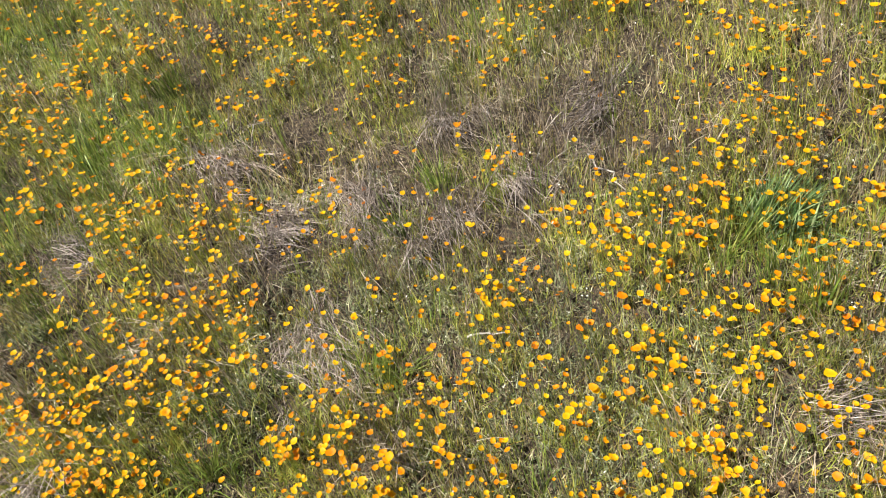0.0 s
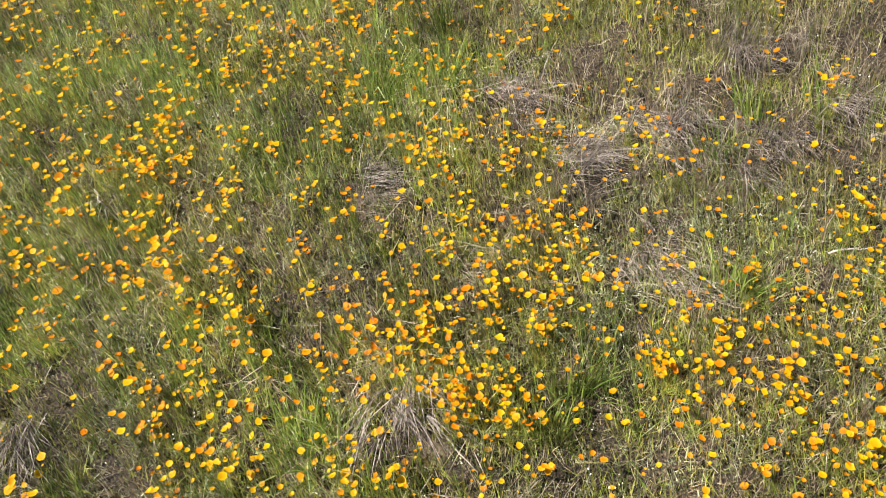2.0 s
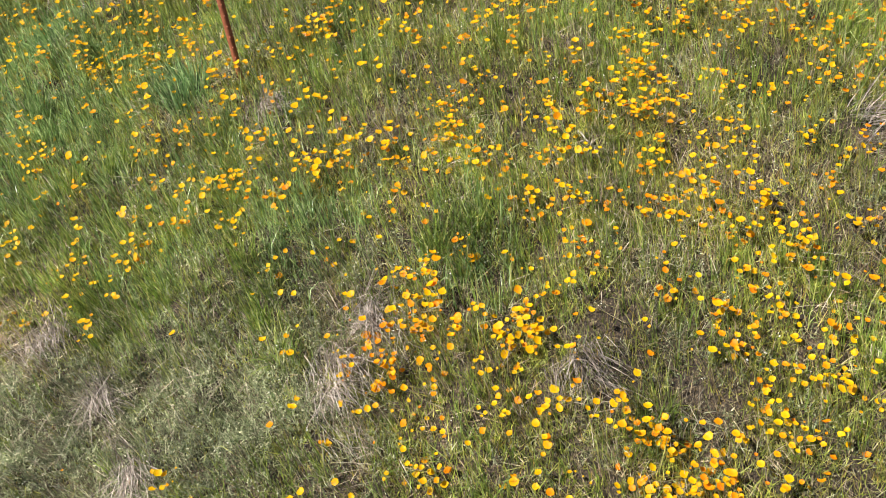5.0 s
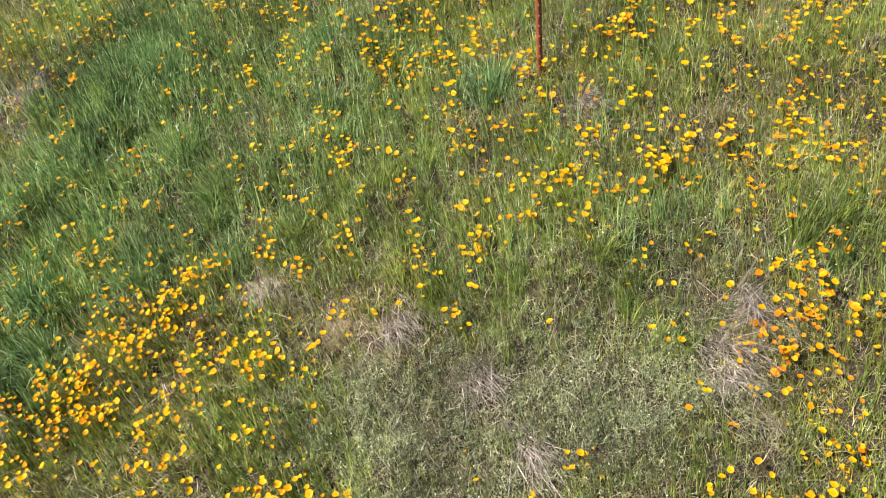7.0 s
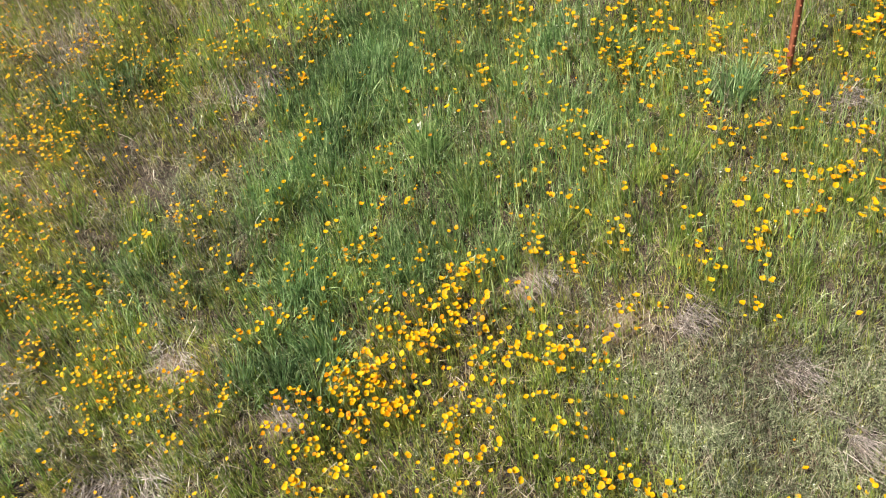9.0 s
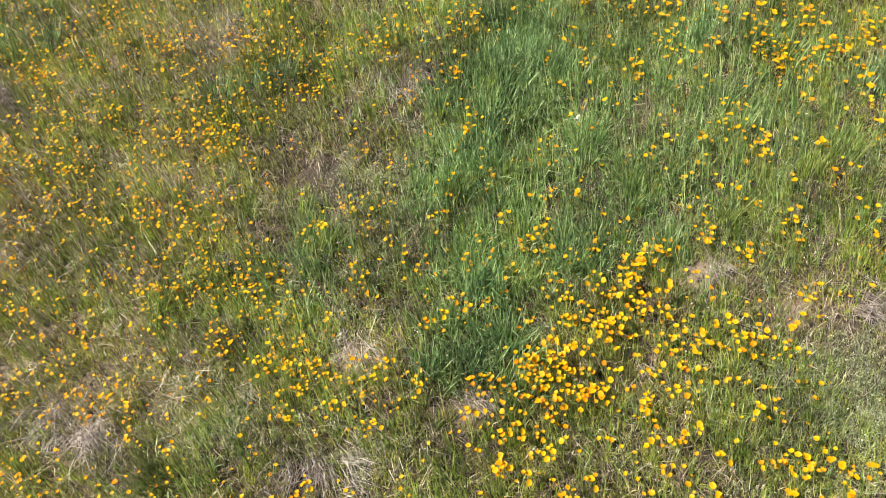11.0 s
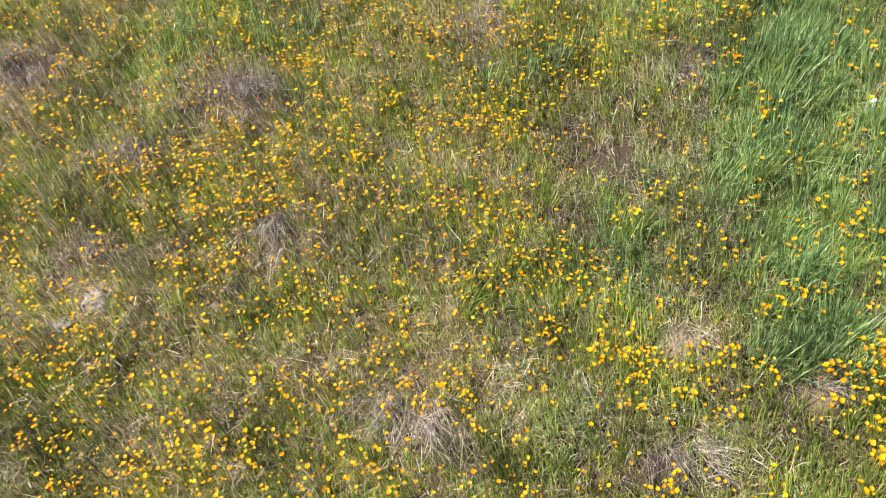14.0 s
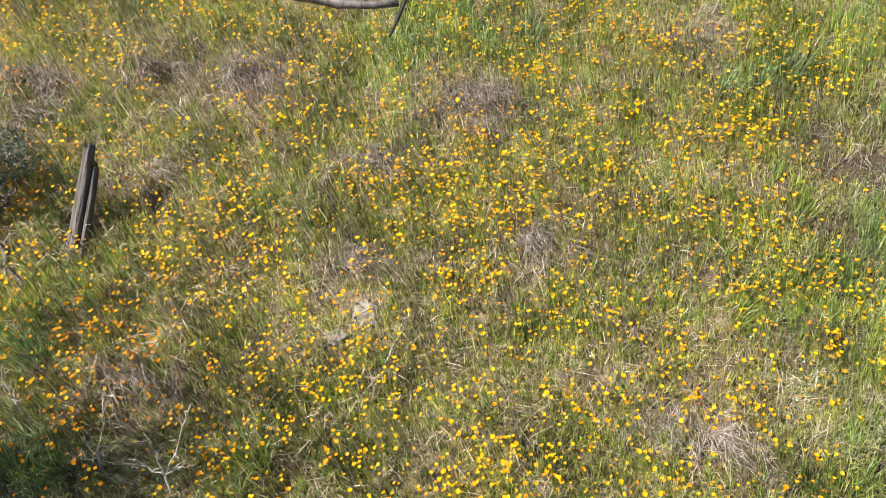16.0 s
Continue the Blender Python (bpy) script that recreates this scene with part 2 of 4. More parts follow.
def blades(base, length, width, lean_to, lean, curl, steps=3, face=None, tip=0.0, drift=None):
    """Tapered bent strips. lean_to: compass of the lean; lean, curl: radians off the upright at the foot, and more of it at the tip."""
    n = len(base)
    face = rng.uniform(0, math.tau, n) if face is None else face
    across = np.stack([-np.sin(face), np.cos(face), np.zeros(n)], -1)
    p, rows = np.array(base, float), []
    wind_x, wind_y = (-0.20, 0.09) if drift is None else drift  # what grows leans a little up the slope, with the wind
    for j in range(steps):
        taper = (1 - (j / steps) ** 1.6 * (1 - tip)) * (0.75 if j == 0 else 1)
        off = across * (width * taper / 2)[:, None]
        rows += [p - off, p + off]
        bend = lean + curl * (j + 0.5) / steps
        p = p + (length / steps)[:, None] * np.stack([np.sin(bend) * np.cos(lean_to) + wind_x * np.abs(np.cos(bend)), np.sin(bend) * np.sin(lean_to) + wind_y * np.abs(np.cos(bend)), np.cos(bend)], -1)
    rows.append(p)
    verts = np.stack(rows, 1)
    k = 2 * steps + 1
    first = (np.arange(n) * k)[:, None]
    quads = np.concatenate([first + np.array([2 * j, 2 * j + 1, 2 * j + 3, 2 * j + 2]) for j in range(steps - 1)]) if steps > 1 else np.zeros((0, 4))
    tris = first + np.array([2 * steps - 2, 2 * steps - 1, 2 * steps])
    return verts.reshape(-1, 3), quads, tris


def joined(pieces):
    verts, quads, tris, at = [], [], [], 0
    for v, q, t in pieces:
        verts.append(v), quads.append(np.asarray(q, int).reshape(-1, 4) + at), tris.append(np.asarray(t, int).reshape(-1, 3) + at)
        at += len(v)
    return np.concatenate(verts), np.concatenate(quads), np.concatenate(tris)


def tube(points, radii, sides=7, twist=0.0):
    """A tapered tube along a line of points, closed at both ends."""
    pts = [Vector(p) for p in points]
    verts, quads, tris = [], [], []
    for i, p in enumerate(pts):
        way = (pts[min(i + 1, len(pts) - 1)] - pts[max(i - 1, 0)]).normalized()
        a = way.orthogonal().normalized() if i == 0 else (a - way * a.dot(way)).normalized()
        b = way.cross(a)
        for s in range(sides):
            w = math.tau * s / sides + twist
            verts.append(p + radii[i] * (math.cos(w) * a + math.sin(w) * b))
    for i in range(len(pts) - 1):
        for s in range(sides):
            s2 = (s + 1) % sides
            quads.append((i * sides + s, i * sides + s2, (i + 1) * sides + s2, (i + 1) * sides + s))
    for end, turn in ((0, -1), (len(pts) - 1, 1)):
        c = len(verts)
        verts.append(pts[end])
        for s in range(sides):
            s2 = (s + 1) % sides
            tris.append((end * sides + s, end * sides + s2, c)[::turn])
    return np.array([tuple(v) for v in verts]), np.array(quads), np.array(tris)


def crooked(start, end, wobble, steps, seed):
    """A wavering line from start to end."""
    r = np.random.default_rng(seed)
    a, b = np.array(start, float), np.array(end, float)
    out = []
    for i in range(steps + 1):
        f = i / steps
        out.append(a + (b - a) * f + r.normal(0, wobble, 3) * math.sin(math.pi * f))
    return out


# ---------------------------------------------------------------- the slope
BUMPS = [(-14, 1.7, -0.019), (-14, 3.2, -0.045), (-12, 1.7, -0.077), (-12, 3.2, 0.006), (-10, 1.7, -0.166), (-10, 3.2, 0.008), (-8, 1.7, -0.108), (-8, 3.2, -0.005), (-6, 1.7, -0.069), (-6, 3.2, -0.097), (-4, 1.7, 0.119), (-4, 3.2, 0.113), (-2, 1.7, 0.147), (-2, 3.2, 0.088), (0, 1.7, -0.107), (0, 3.2, -0.193)]
WAVES = [(r_.uniform(0, math.tau), r_.uniform(0, math.tau)) for r_ in [random.Random(3)] for _ in range(24)]


def waves(x, y, size):
    """Smooth random field of about unit height with features of that size."""
    out = 0
    for i, (turn, start) in enumerate(WAVES):
        f = math.tau / (size * (0.7 + 0.07 * i))
        out = out + np.sin(f * (x * math.cos(turn) + y * math.sin(turn)) + start)
    return out / math.sqrt(len(WAVES) / 2)


def eased(d, near, more):
    a = np.abs(d)
    return np.sign(d) * np.where(a < near, a, near + more * (1 - np.exp(-np.maximum(a - near, 0) / more)))


def height(x, y):
    """The hillside: it climbs ahead, falls away along the walk, and levels off far out."""
    x, y = np.asarray(x, float), np.asarray(y, float)
    u, v = eased(x + 6, 9.5, 5) / 6, eased(y - 2.7, 3.2, 12)
    z = 1.071 + 0.631 * u + 0.412 * v + 0.045 * u * v + 0.434 * u * u
    for a, b, up in BUMPS:
        z = z + up * np.exp(-(((x - a) / 1.4) ** 2 + ((y - b) / 1.1) ** 2))
    near = np.exp(-((x + 6) / 14) ** 4 - ((y - 2.7) / 6) ** 4)
    return z - 0.15 + near * (0.018 * waves(x, y, 0.5) + 0.012 * waves(y + 5, x, 0.22))


BARE, BLOOM = [], []


def bare(x, y, a, b, w):
    BARE.append((x, y, a, b, w))


def bloom(x, y, a, b, w):
    BLOOM.append((x, y, a, b, w))


def field(marks, x, y, wide=1.0):
    out = np.zeros_like(x)
    for mx, my, a, b, w in marks:
        out = out + w * np.exp(-(((x - mx) / (a * wide)) ** 2 + ((y - my) / (b * wide)) ** 2))
    return out

bare(-5.68, 1.99, 0.14, 0.06, 1.00)
bare(-3.66, 1.73, 0.09, 0.05, 1.00)
bare(-7.53, 1.51, 0.08, 0.09, 0.80)
bare(-8.24, 1.84, 0.10, 0.06, 0.80)
bare(-11.75, 2.04, 0.15, 0.10, 0.40)
bare(0.08, 2.39, 0.10, 0.05, 0.50)
bare(-1.29, 1.79, 0.07, 0.07, 0.60)
bare(-11.02, 3.34, 0.12, 0.07, 0.70)
bare(-6.20, 2.22, 0.10, 0.07, 0.90)
bare(-3.62, 1.68, 0.09, 0.11, 0.80)
bare(-10.32, 1.74, 0.13, 0.06, 0.70)
bare(-11.02, 2.02, 0.08, 0.05, 0.60)
bare(-11.32, 1.23, 0.07, 0.06, 0.70)
bare(-10.95, 3.29, 0.14, 0.08, 0.80)
bare(-9.57, 2.03, 0.10, 0.06, 0.60)
bare(-1.09, 1.41, 0.06, 0.04, 0.60)
bare(-1.38, 2.40, 0.08, 0.06, 0.60)
bare(1.54, 1.70, 0.06, 0.03, 0.60)
bare(-8.24, 1.83, 0.14, 0.07, 0.80)
bare(-6.20, 2.25, 0.10, 0.09, 0.70)


def spread(near, far, count, ratio):
    """Grid lines: even in the middle, wider and wider outside."""
    mid = np.linspace(near, far, count)
    step, low, high = mid[1] - mid[0], [near], [far]
    while high[-1] - far < 300:
        step *= ratio
        high.append(high[-1] + step), low.append(low[-1] - step)
    return np.array(low[:0:-1] + list(mid) + high[1:])


# where plants are sown: the stretch that is passed
X0, X1, Y0, Y1 = -14.8, 2.35, 0.70, 4.55


def beyond(x, y):
    """Metres outside the stretch that is passed."""
    return np.hypot(np.maximum(np.maximum(X0 - x, x - X1), 0), np.maximum(np.maximum(Y0 - y, y - Y1), 0))


gx, gy = spread(-16.5, 4.0, 300, 1.25), spread(-0.3, 6.3, 98, 1.25)
X, Y = np.meshgrid(gx, gy)
Z = height(X, Y)
nx, ny = len(gx), len(gy)
i, j = np.meshgrid(np.arange(nx - 1), np.arange(ny - 1))
corner = (j * nx + i).ravel()
ground_mesh = mesh_from("ground", np.stack([X, Y, Z], -1), np.stack([corner, corner + 1, corner + nx + 1, corner + nx], -1), [], SOIL,
                        smooth=True, values={"bare": np.clip(field(BARE, X, Y) + 0.22 * (1 - np.tanh(1.2 * (X + 9.4))), 0, 1), "meadow": np.clip(beyond(X, Y) / 0.7, 0, 1)})
ground = tagged(new("ground", ground_mesh), "dry brown hillside soil under meadow plants", "ground", kind="structure")


def sow(per_m2, density=None, margin=0.12):
    """Random places on the slope, thinned by a density of 0 to 1."""
    area = (X1 - X0) * (Y1 - Y0)
    n = int(area * per_m2)
    x, y = rng.uniform(X0, X1, n), rng.uniform(Y0, Y1, n)
    # the rest of the hillside carries the same plants, thinning out away from the walk
    wide = 5.0
    m = int(((X1 - X0 + 2 * wide) * (Y1 - Y0 + 2 * wide)) * per_m2 * 5 * margin)
    x2, y2 = rng.uniform(X0 - wide, X1 + wide, m), rng.uniform(Y0 - wide, Y1 + wide, m)
    away = beyond(x2, y2)
    out = (away > 0) & (rng.uniform(0, 1, m) < np.exp(-away / 0.9))
    x, y = np.concatenate([x, x2[out]]), np.concatenate([y, y2[out]])
    if density is not None:
        keep = rng.uniform(0, 1, len(x)) < density(x, y)
        x, y = x[keep], y[keep]
    return np.stack([x, y, height(x, y)], -1)


DOWNHILL = math.atan2(-0.95, -0.25)
COMBED = -1.15  # the way the old straw lies

# ---------------------------------------------------------------- the bloom field
bloom(0.20, 2.92, 0.78, 0.44, -1.10)
bloom(0.82, 3.00, 0.59, 0.28, -0.60)
bloom(-0.81, 2.47, 0.11, 0.09, 1.20)
bloom(-1.06, 2.04, 0.42, 0.21, 0.60)
bloom(-1.05, 1.64, 0.37, 0.21, 0.70)
bloom(-0.23, 1.63, 0.11, 0.08, 1.00)
bloom(1.45, 2.34, 0.10, 0.10, 1.60)
bloom(1.28, 2.21, 0.23, 0.08, 0.90)
bloom(1.68, 2.42, 0.20, 0.13, 0.90)
bloom(1.09, 1.72, 0.13, 0.09, 0.90)
bloom(1.24, 1.37, 0.11, 0.08, 1.20)
bloom(0.75, 1.55, 0.24, 0.14, 0.60)
bloom(1.60, 1.75, 0.18, 0.15, 0.40)
bloom(-2.07, 1.93, 0.26, 0.16, 0.60)
bloom(-2.55, 2.70, 0.32, 0.19, 0.60)
bloom(-0.90, 2.14, 0.30, 0.11, 0.60)
bloom(-1.36, 1.80, 0.24, 0.11, 0.60)
bloom(-1.88, 1.38, 0.28, 0.11, 0.70)
bloom(-1.58, 1.28, 0.11, 0.06, 1.20)
bloom(-0.82, 1.51, 0.24, 0.11, 0.50)
bloom(-1.00, 1.69, 0.19, 0.08, -0.40)
bloom(-0.32, 1.85, 0.19, 0.13, -0.50)
bloom(-2.17, 3.22, 0.25, 0.23, 0.80)
bloom(-2.53, 2.53, 0.31, 0.16, 0.60)
bloom(-2.15, 1.98, 0.13, 0.09, 1.00)
bloom(-2.87, 1.79, 0.17, 0.12, 0.80)
bloom(-3.50, 1.55, 0.18, 0.13, 1.00)
bloom(-2.73, 2.38, 0.29, 0.12, 0.50)
bloom(-0.90, 1.50, 0.33, 0.16, 0.40)
bloom(-0.99, 1.15, 0.27, 0.10, 0.60)
bloom(-3.87, 2.07, 0.34, 0.30, -0.50)
bloom(-3.89, 1.57, 0.19, 0.25, -1.20)
bloom(-2.99, 1.28, 0.31, 0.13, -0.40)
bloom(-3.41, 2.09, 0.22, 0.16, -0.50)
bloom(-6.60, 1.92, 0.32, 0.14, 1.50)
bloom(-7.05, 1.63, 0.38, 0.18, 1.50)
bloom(-7.17, 1.35, 0.24, 0.22, 1.30)
bloom(-6.10, 1.65, 0.21, 0.12, 1.00)
bloom(-5.90, 1.18, 0.20, 0.13, 0.60)
bloom(-6.52, 2.16, 0.30, 0.13, 0.80)
bloom(-5.06, 1.73, 0.67, 0.33, -2.60)
bloom(-5.31, 1.34, 0.48, 0.30, -2.40)
bloom(-4.53, 1.20, 0.43, 0.24, -2.00)
bloom(-3.33, 2.41, 0.18, 0.12, 1.10)
bloom(-3.37, 1.55, 0.23, 0.14, 1.00)
bloom(-3.93, 1.34, 0.09, 0.05, 1.40)
bloom(-3.96, 1.18, 0.14, 0.11, 0.50)
bloom(-3.61, 1.03, 0.24, 0.10, 0.60)
bloom(-4.03, 1.69, 0.22, 0.13, -1.00)
bloom(-7.03, 3.30, 0.71, 0.49, -0.80)
bloom(-5.41, 3.56, 0.32, 0.17, 0.60)
bloom(-4.63, 2.60, 0.23, 0.14, 0.40)
bloom(-6.17, 2.76, 0.52, 0.30, -0.30)
bloom(-4.23, 2.04, 0.31, 0.14, -0.50)
bloom(-6.09, 1.98, 0.17, 0.17, 1.00)
bloom(-6.00, 1.70, 0.17, 0.15, 1.10)
bloom(-6.03, 1.24, 0.22, 0.12, 0.90)
bloom(-8.06, 1.62, 0.35, 0.14, 0.30)
bloom(-8.78, 1.79, 0.36, 0.11, 0.10)
bloom(-8.85, 3.72, 0.71, 0.29, 0.40)
bloom(-8.24, 2.87, 0.54, 0.30, -1.00)
bloom(-6.92, 2.78, 0.59, 0.30, -0.40)
bloom(-8.84, 2.10, 0.34, 0.19, 0.30)
bloom(-10.95, 2.67, 0.47, 0.16, 1.10)
bloom(-9.04, 1.83, 0.17, 0.05, 0.60)
bloom(-8.64, 1.75, 0.16, 0.05, 0.60)
bloom(-8.31, 1.66, 0.16, 0.05, 0.80)
bloom(-8.00, 1.57, 0.16, 0.05, 0.90)
bloom(-7.76, 1.49, 0.12, 0.05, 0.80)
bloom(-9.21, 3.11, 0.41, 0.20, 0.50)
bloom(-8.17, 3.02, 0.47, 0.28, -0.80)
bloom(-8.60, 2.72, 0.39, 0.18, -0.50)
bloom(-7.35, 2.80, 0.59, 0.34, -0.20)
bloom(-10.17, 1.16, 0.18, 0.12, 0.70)
bloom(-9.91, 4.00, 0.58, 0.26, 0.40)
bloom(-11.28, 3.21, 0.30, 0.17, -0.60)
bloom(-11.61, 1.94, 0.19, 0.13, -1.50)
bloom(-10.08, 1.65, 0.38, 0.19, 0.20)
bloom(-10.90, 2.64, 0.46, 0.18, 0.60)
bloom(-10.92, 2.57, 0.35, 0.12, 0.60)
bloom(-13.41, 1.44, 0.29, 0.45, -0.70)
bloom(-13.85, 3.25, 0.52, 0.32, -0.90)
bloom(-13.02, 1.63, 0.27, 0.11, 0.60)
bloom(-12.69, 1.41, 0.42, 0.21, -0.40)
bloom(-10.93, 1.10, 0.59, 0.14, 0.30)
bloom(-13.12, 2.58, 0.27, 0.23, -0.40)
bloom(-12.57, 3.46, 0.46, 0.33, -0.50)
bloom(1.04, 1.71, 0.49, 0.25, 0.30)
bloom(-8.95, 1.17, 0.52, 0.15, -0.50)
bloom(-8.23, 1.19, 0.37, 0.11, -0.80)
bloom(-6.47, 1.93, 0.18, 0.13, 0.70)
bloom(-6.37, 2.22, 0.24, 0.10, 0.50)
bloom(-7.21, 1.32, 0.20, 0.14, 0.40)
bloom(-8.05, 1.22, 0.35, 0.15, -0.50)
bloom(-3.76, 1.64, 0.16, 0.09, 0.80)
bloom(-12.64, 1.60, 0.18, 0.08, 0.80)
bloom(-12.44, 1.69, 0.19, 0.08, 0.60)
bloom(-4.30, 1.57, 0.44, 0.24, -1.60)
bloom(-3.86, 1.05, 0.35, 0.08, -0.80)
bloom(-4.68, 1.23, 0.78, 0.17, -1.00)
bloom(-5.14, 1.67, 0.48, 0.17, -1.00)
bloom(-4.94, 2.55, 0.50, 0.32, -0.50)
bloom(-9.20, 2.49, 0.28, 0.48, 0.50)
bloom(-8.16, 1.65, 0.51, 0.19, 0.40)
bloom(-8.87, 1.82, 0.36, 0.11, 0.30)
bloom(-7.96, 1.22, 0.33, 0.19, -1.30)
bloom(-8.62, 1.32, 0.37, 0.18, -0.50)
bloom(-9.00, 1.83, 0.20, 0.05, 0.60)
bloom(-8.41, 1.75, 0.23, 0.06, 0.45)
bloom(-8.03, 1.60, 0.22, 0.06, 0.45)
bloom(-7.76, 1.48, 0.12, 0.08, 0.30)
bloom(-10.88, 2.82, 0.54, 0.20, 0.60)
bloom(-10.51, 2.59, 0.54, 0.09, 0.50)
bloom(-10.68, 1.41, 0.39, 0.11, 0.40)
bloom(-10.62, 2.69, 0.68, 0.19, 0.40)
bloom(-8.29, 1.66, 0.48, 0.11, 0.50)
bloom(-9.64, 1.24, 0.75, 0.24, -0.30)
bloom(-10.44, 1.37, 0.18, 0.18, 0.40)
bloom(-10.85, 2.70, 0.47, 0.17, 0.30)
bloom(-10.17, 2.77, 0.36, 0.07, 0.50)
bloom(-13.03, 2.92, 0.62, 0.24, -0.50)
bloom(-12.37, 3.39, 0.58, 0.29, -0.30)
bloom(1.45, 2.34, 0.10, 0.05, 0.60)
bloom(1.69, 2.48, 0.19, 0.09, 0.40)
bloom(-0.07, 3.01, 0.72, 0.42, -0.40)
bloom(0.32, 3.44, 0.44, 0.11, -0.30)
bloom(1.13, 1.67, 0.13, 0.07, 0.50)
bloom(1.28, 1.37, 0.10, 0.03, 0.80)
bloom(-0.94, 1.63, 0.33, 0.12, 0.40)
bloom(-2.31, 2.48, 0.32, 0.12, 0.30)
bloom(-0.95, 1.54, 0.41, 0.13, 0.30)
bloom(-1.37, 1.21, 0.29, 0.06, 0.30)
bloom(-3.57, 2.11, 0.29, 0.14, -0.40)
bloom(-3.79, 3.03, 0.36, 0.32, -0.40)
bloom(-0.34, 2.51, 0.27, 0.31, -0.30)
bloom(-8.04, 1.89, 0.47, 0.22, -0.70)
bloom(-5.82, 1.25, 0.33, 0.14, -0.50)
bloom(-6.15, 1.28, 0.36, 0.13, -0.50)
bloom(-4.49, 1.86, 0.17, 0.10, -0.60)
bloom(-6.90, 1.47, 0.30, 0.17, 0.30)
bloom(-6.30, 1.86, 0.37, 0.12, 0.30)
bloom(0.09, 2.71, 0.72, 0.36, -0.40)
bloom(0.39, 2.63, 0.45, 0.31, -0.30)
bloom(-13.15, 1.74, 0.44, 0.16, 0.45)
bloom(-13.01, 1.53, 0.40, 0.12, 0.55)
bloom(-9.26, 2.96, 0.42, 0.28, 0.45)
bloom(-9.10, 2.32, 0.40, 0.18, 0.35)
bloom(-8.90, 3.50, 0.60, 0.28, 0.35)
bloom(-6.30, 1.92, 0.45, 0.25, 0.30)
bloom(-6.95, 2.75, 0.85, 0.45, 0.55)
bloom(-13.80, 2.52, 0.14, 0.14, 1.10)
bloom(-0.88, 1.28, 0.49, 0.11, 0.40)
bloom(-1.98, 1.29, 0.32, 0.11, 0.35)


def flower_tone(x, y):
    """Blooms per square metre."""
    thick = np.exp(field(BLOOM, x, y) + 0.35 * waves(x, y, 0.55) + 0.25 * waves(y, x + 3, 0.25))
    return BLOOMS * (1.0 + 0.3 * np.tanh((x + 4) * 0.7) + 0.42 * (1 + np.tanh((x + 0.6) * 1.2)) + 0.46 * (1 - np.tanh((x + 9.2) * 0.9))) * np.clip(thick, 0.02, 4.0) * np.clip(1 - 0.9 * field(BARE, x, y), 0.05, 1)


BLOOMS = 250.0


# ---------------------------------------------------------------- loose plant cover
GREENS, DRIES = [(-6.2, 3.4, 1.7, 1.1, 0.28), (-5.6, 2.6, 1.6, 0.6, 0.2)], []
def bundled(p, k, reach):
    """k places close round each one, and which bundle each belongs to."""
    n = len(p)
    q = np.repeat(p, k, 0)
    q[:, :2] += rng.normal(0, reach, (n * k, 2))
    q[:, 2] = height(q[:, 0], q[:, 1])
    return q, np.repeat(np.arange(n), k)


def coarse(p):
    """Growth is coarser down the far half of the slope."""
    return 1.15 - 0.22 * np.tanh((p[:, 0] + 6) * 0.8)


# thin patches where dark soil shows between old stalks, partly standing in for shaded hollows
THIN_PATCHES = []


def thin_patch(x, y, a, b, w):
    THIN_PATCHES.append((x, y, a, b, w))


thin_patch(0.33, 2.89, 0.35, 0.19, 1.00)
thin_patch(1.32, 2.80, 0.44, 0.23, 0.70)
thin_patch(-0.37, 2.59, 0.32, 0.16, 0.80)
thin_patch(0.78, 2.91, 0.15, 0.09, 0.70)
thin_patch(-0.82, 2.81, 0.21, 0.15, 0.80)
thin_patch(-1.17, 1.47, 0.12, 0.07, 0.90)
thin_patch(-2.54, 1.67, 0.15, 0.10, 0.80)
thin_patch(-3.36, 1.40, 0.14, 0.13, 0.90)
thin_patch(-4.06, 3.02, 0.22, 0.24, 0.50)
thin_patch(-8.66, 2.99, 0.41, 0.25, 0.90)
thin_patch(-8.27, 3.72, 0.25, 0.25, 0.80)
thin_patch(-7.52, 1.52, 0.16, 0.19, 0.90)
thin_patch(-8.65, 2.98, 0.41, 0.22, 0.80)
thin_patch(-8.31, 3.53, 0.20, 0.18, 0.80)
thin_patch(-7.63, 1.45, 0.15, 0.12, 0.80)
thin_patch(-9.69, 1.44, 0.19, 0.25, 0.60)
thin_patch(-11.45, 1.48, 0.19, 0.13, 0.60)
thin_patch(-12.99, 1.36, 0.38, 0.16, 1.00)
thin_patch(-11.99, 1.97, 0.13, 0.14, 0.90)
thin_patch(-9.97, 2.04, 0.21, 0.07, 0.70)
# thinned to dark soil in place of the shade under the shrub
thin_patch(-14.02, 2.38, 0.20, 0.18, 1.40)
thin_patch(-6.94, 3.09, 0.07, 0.11, 2.20)


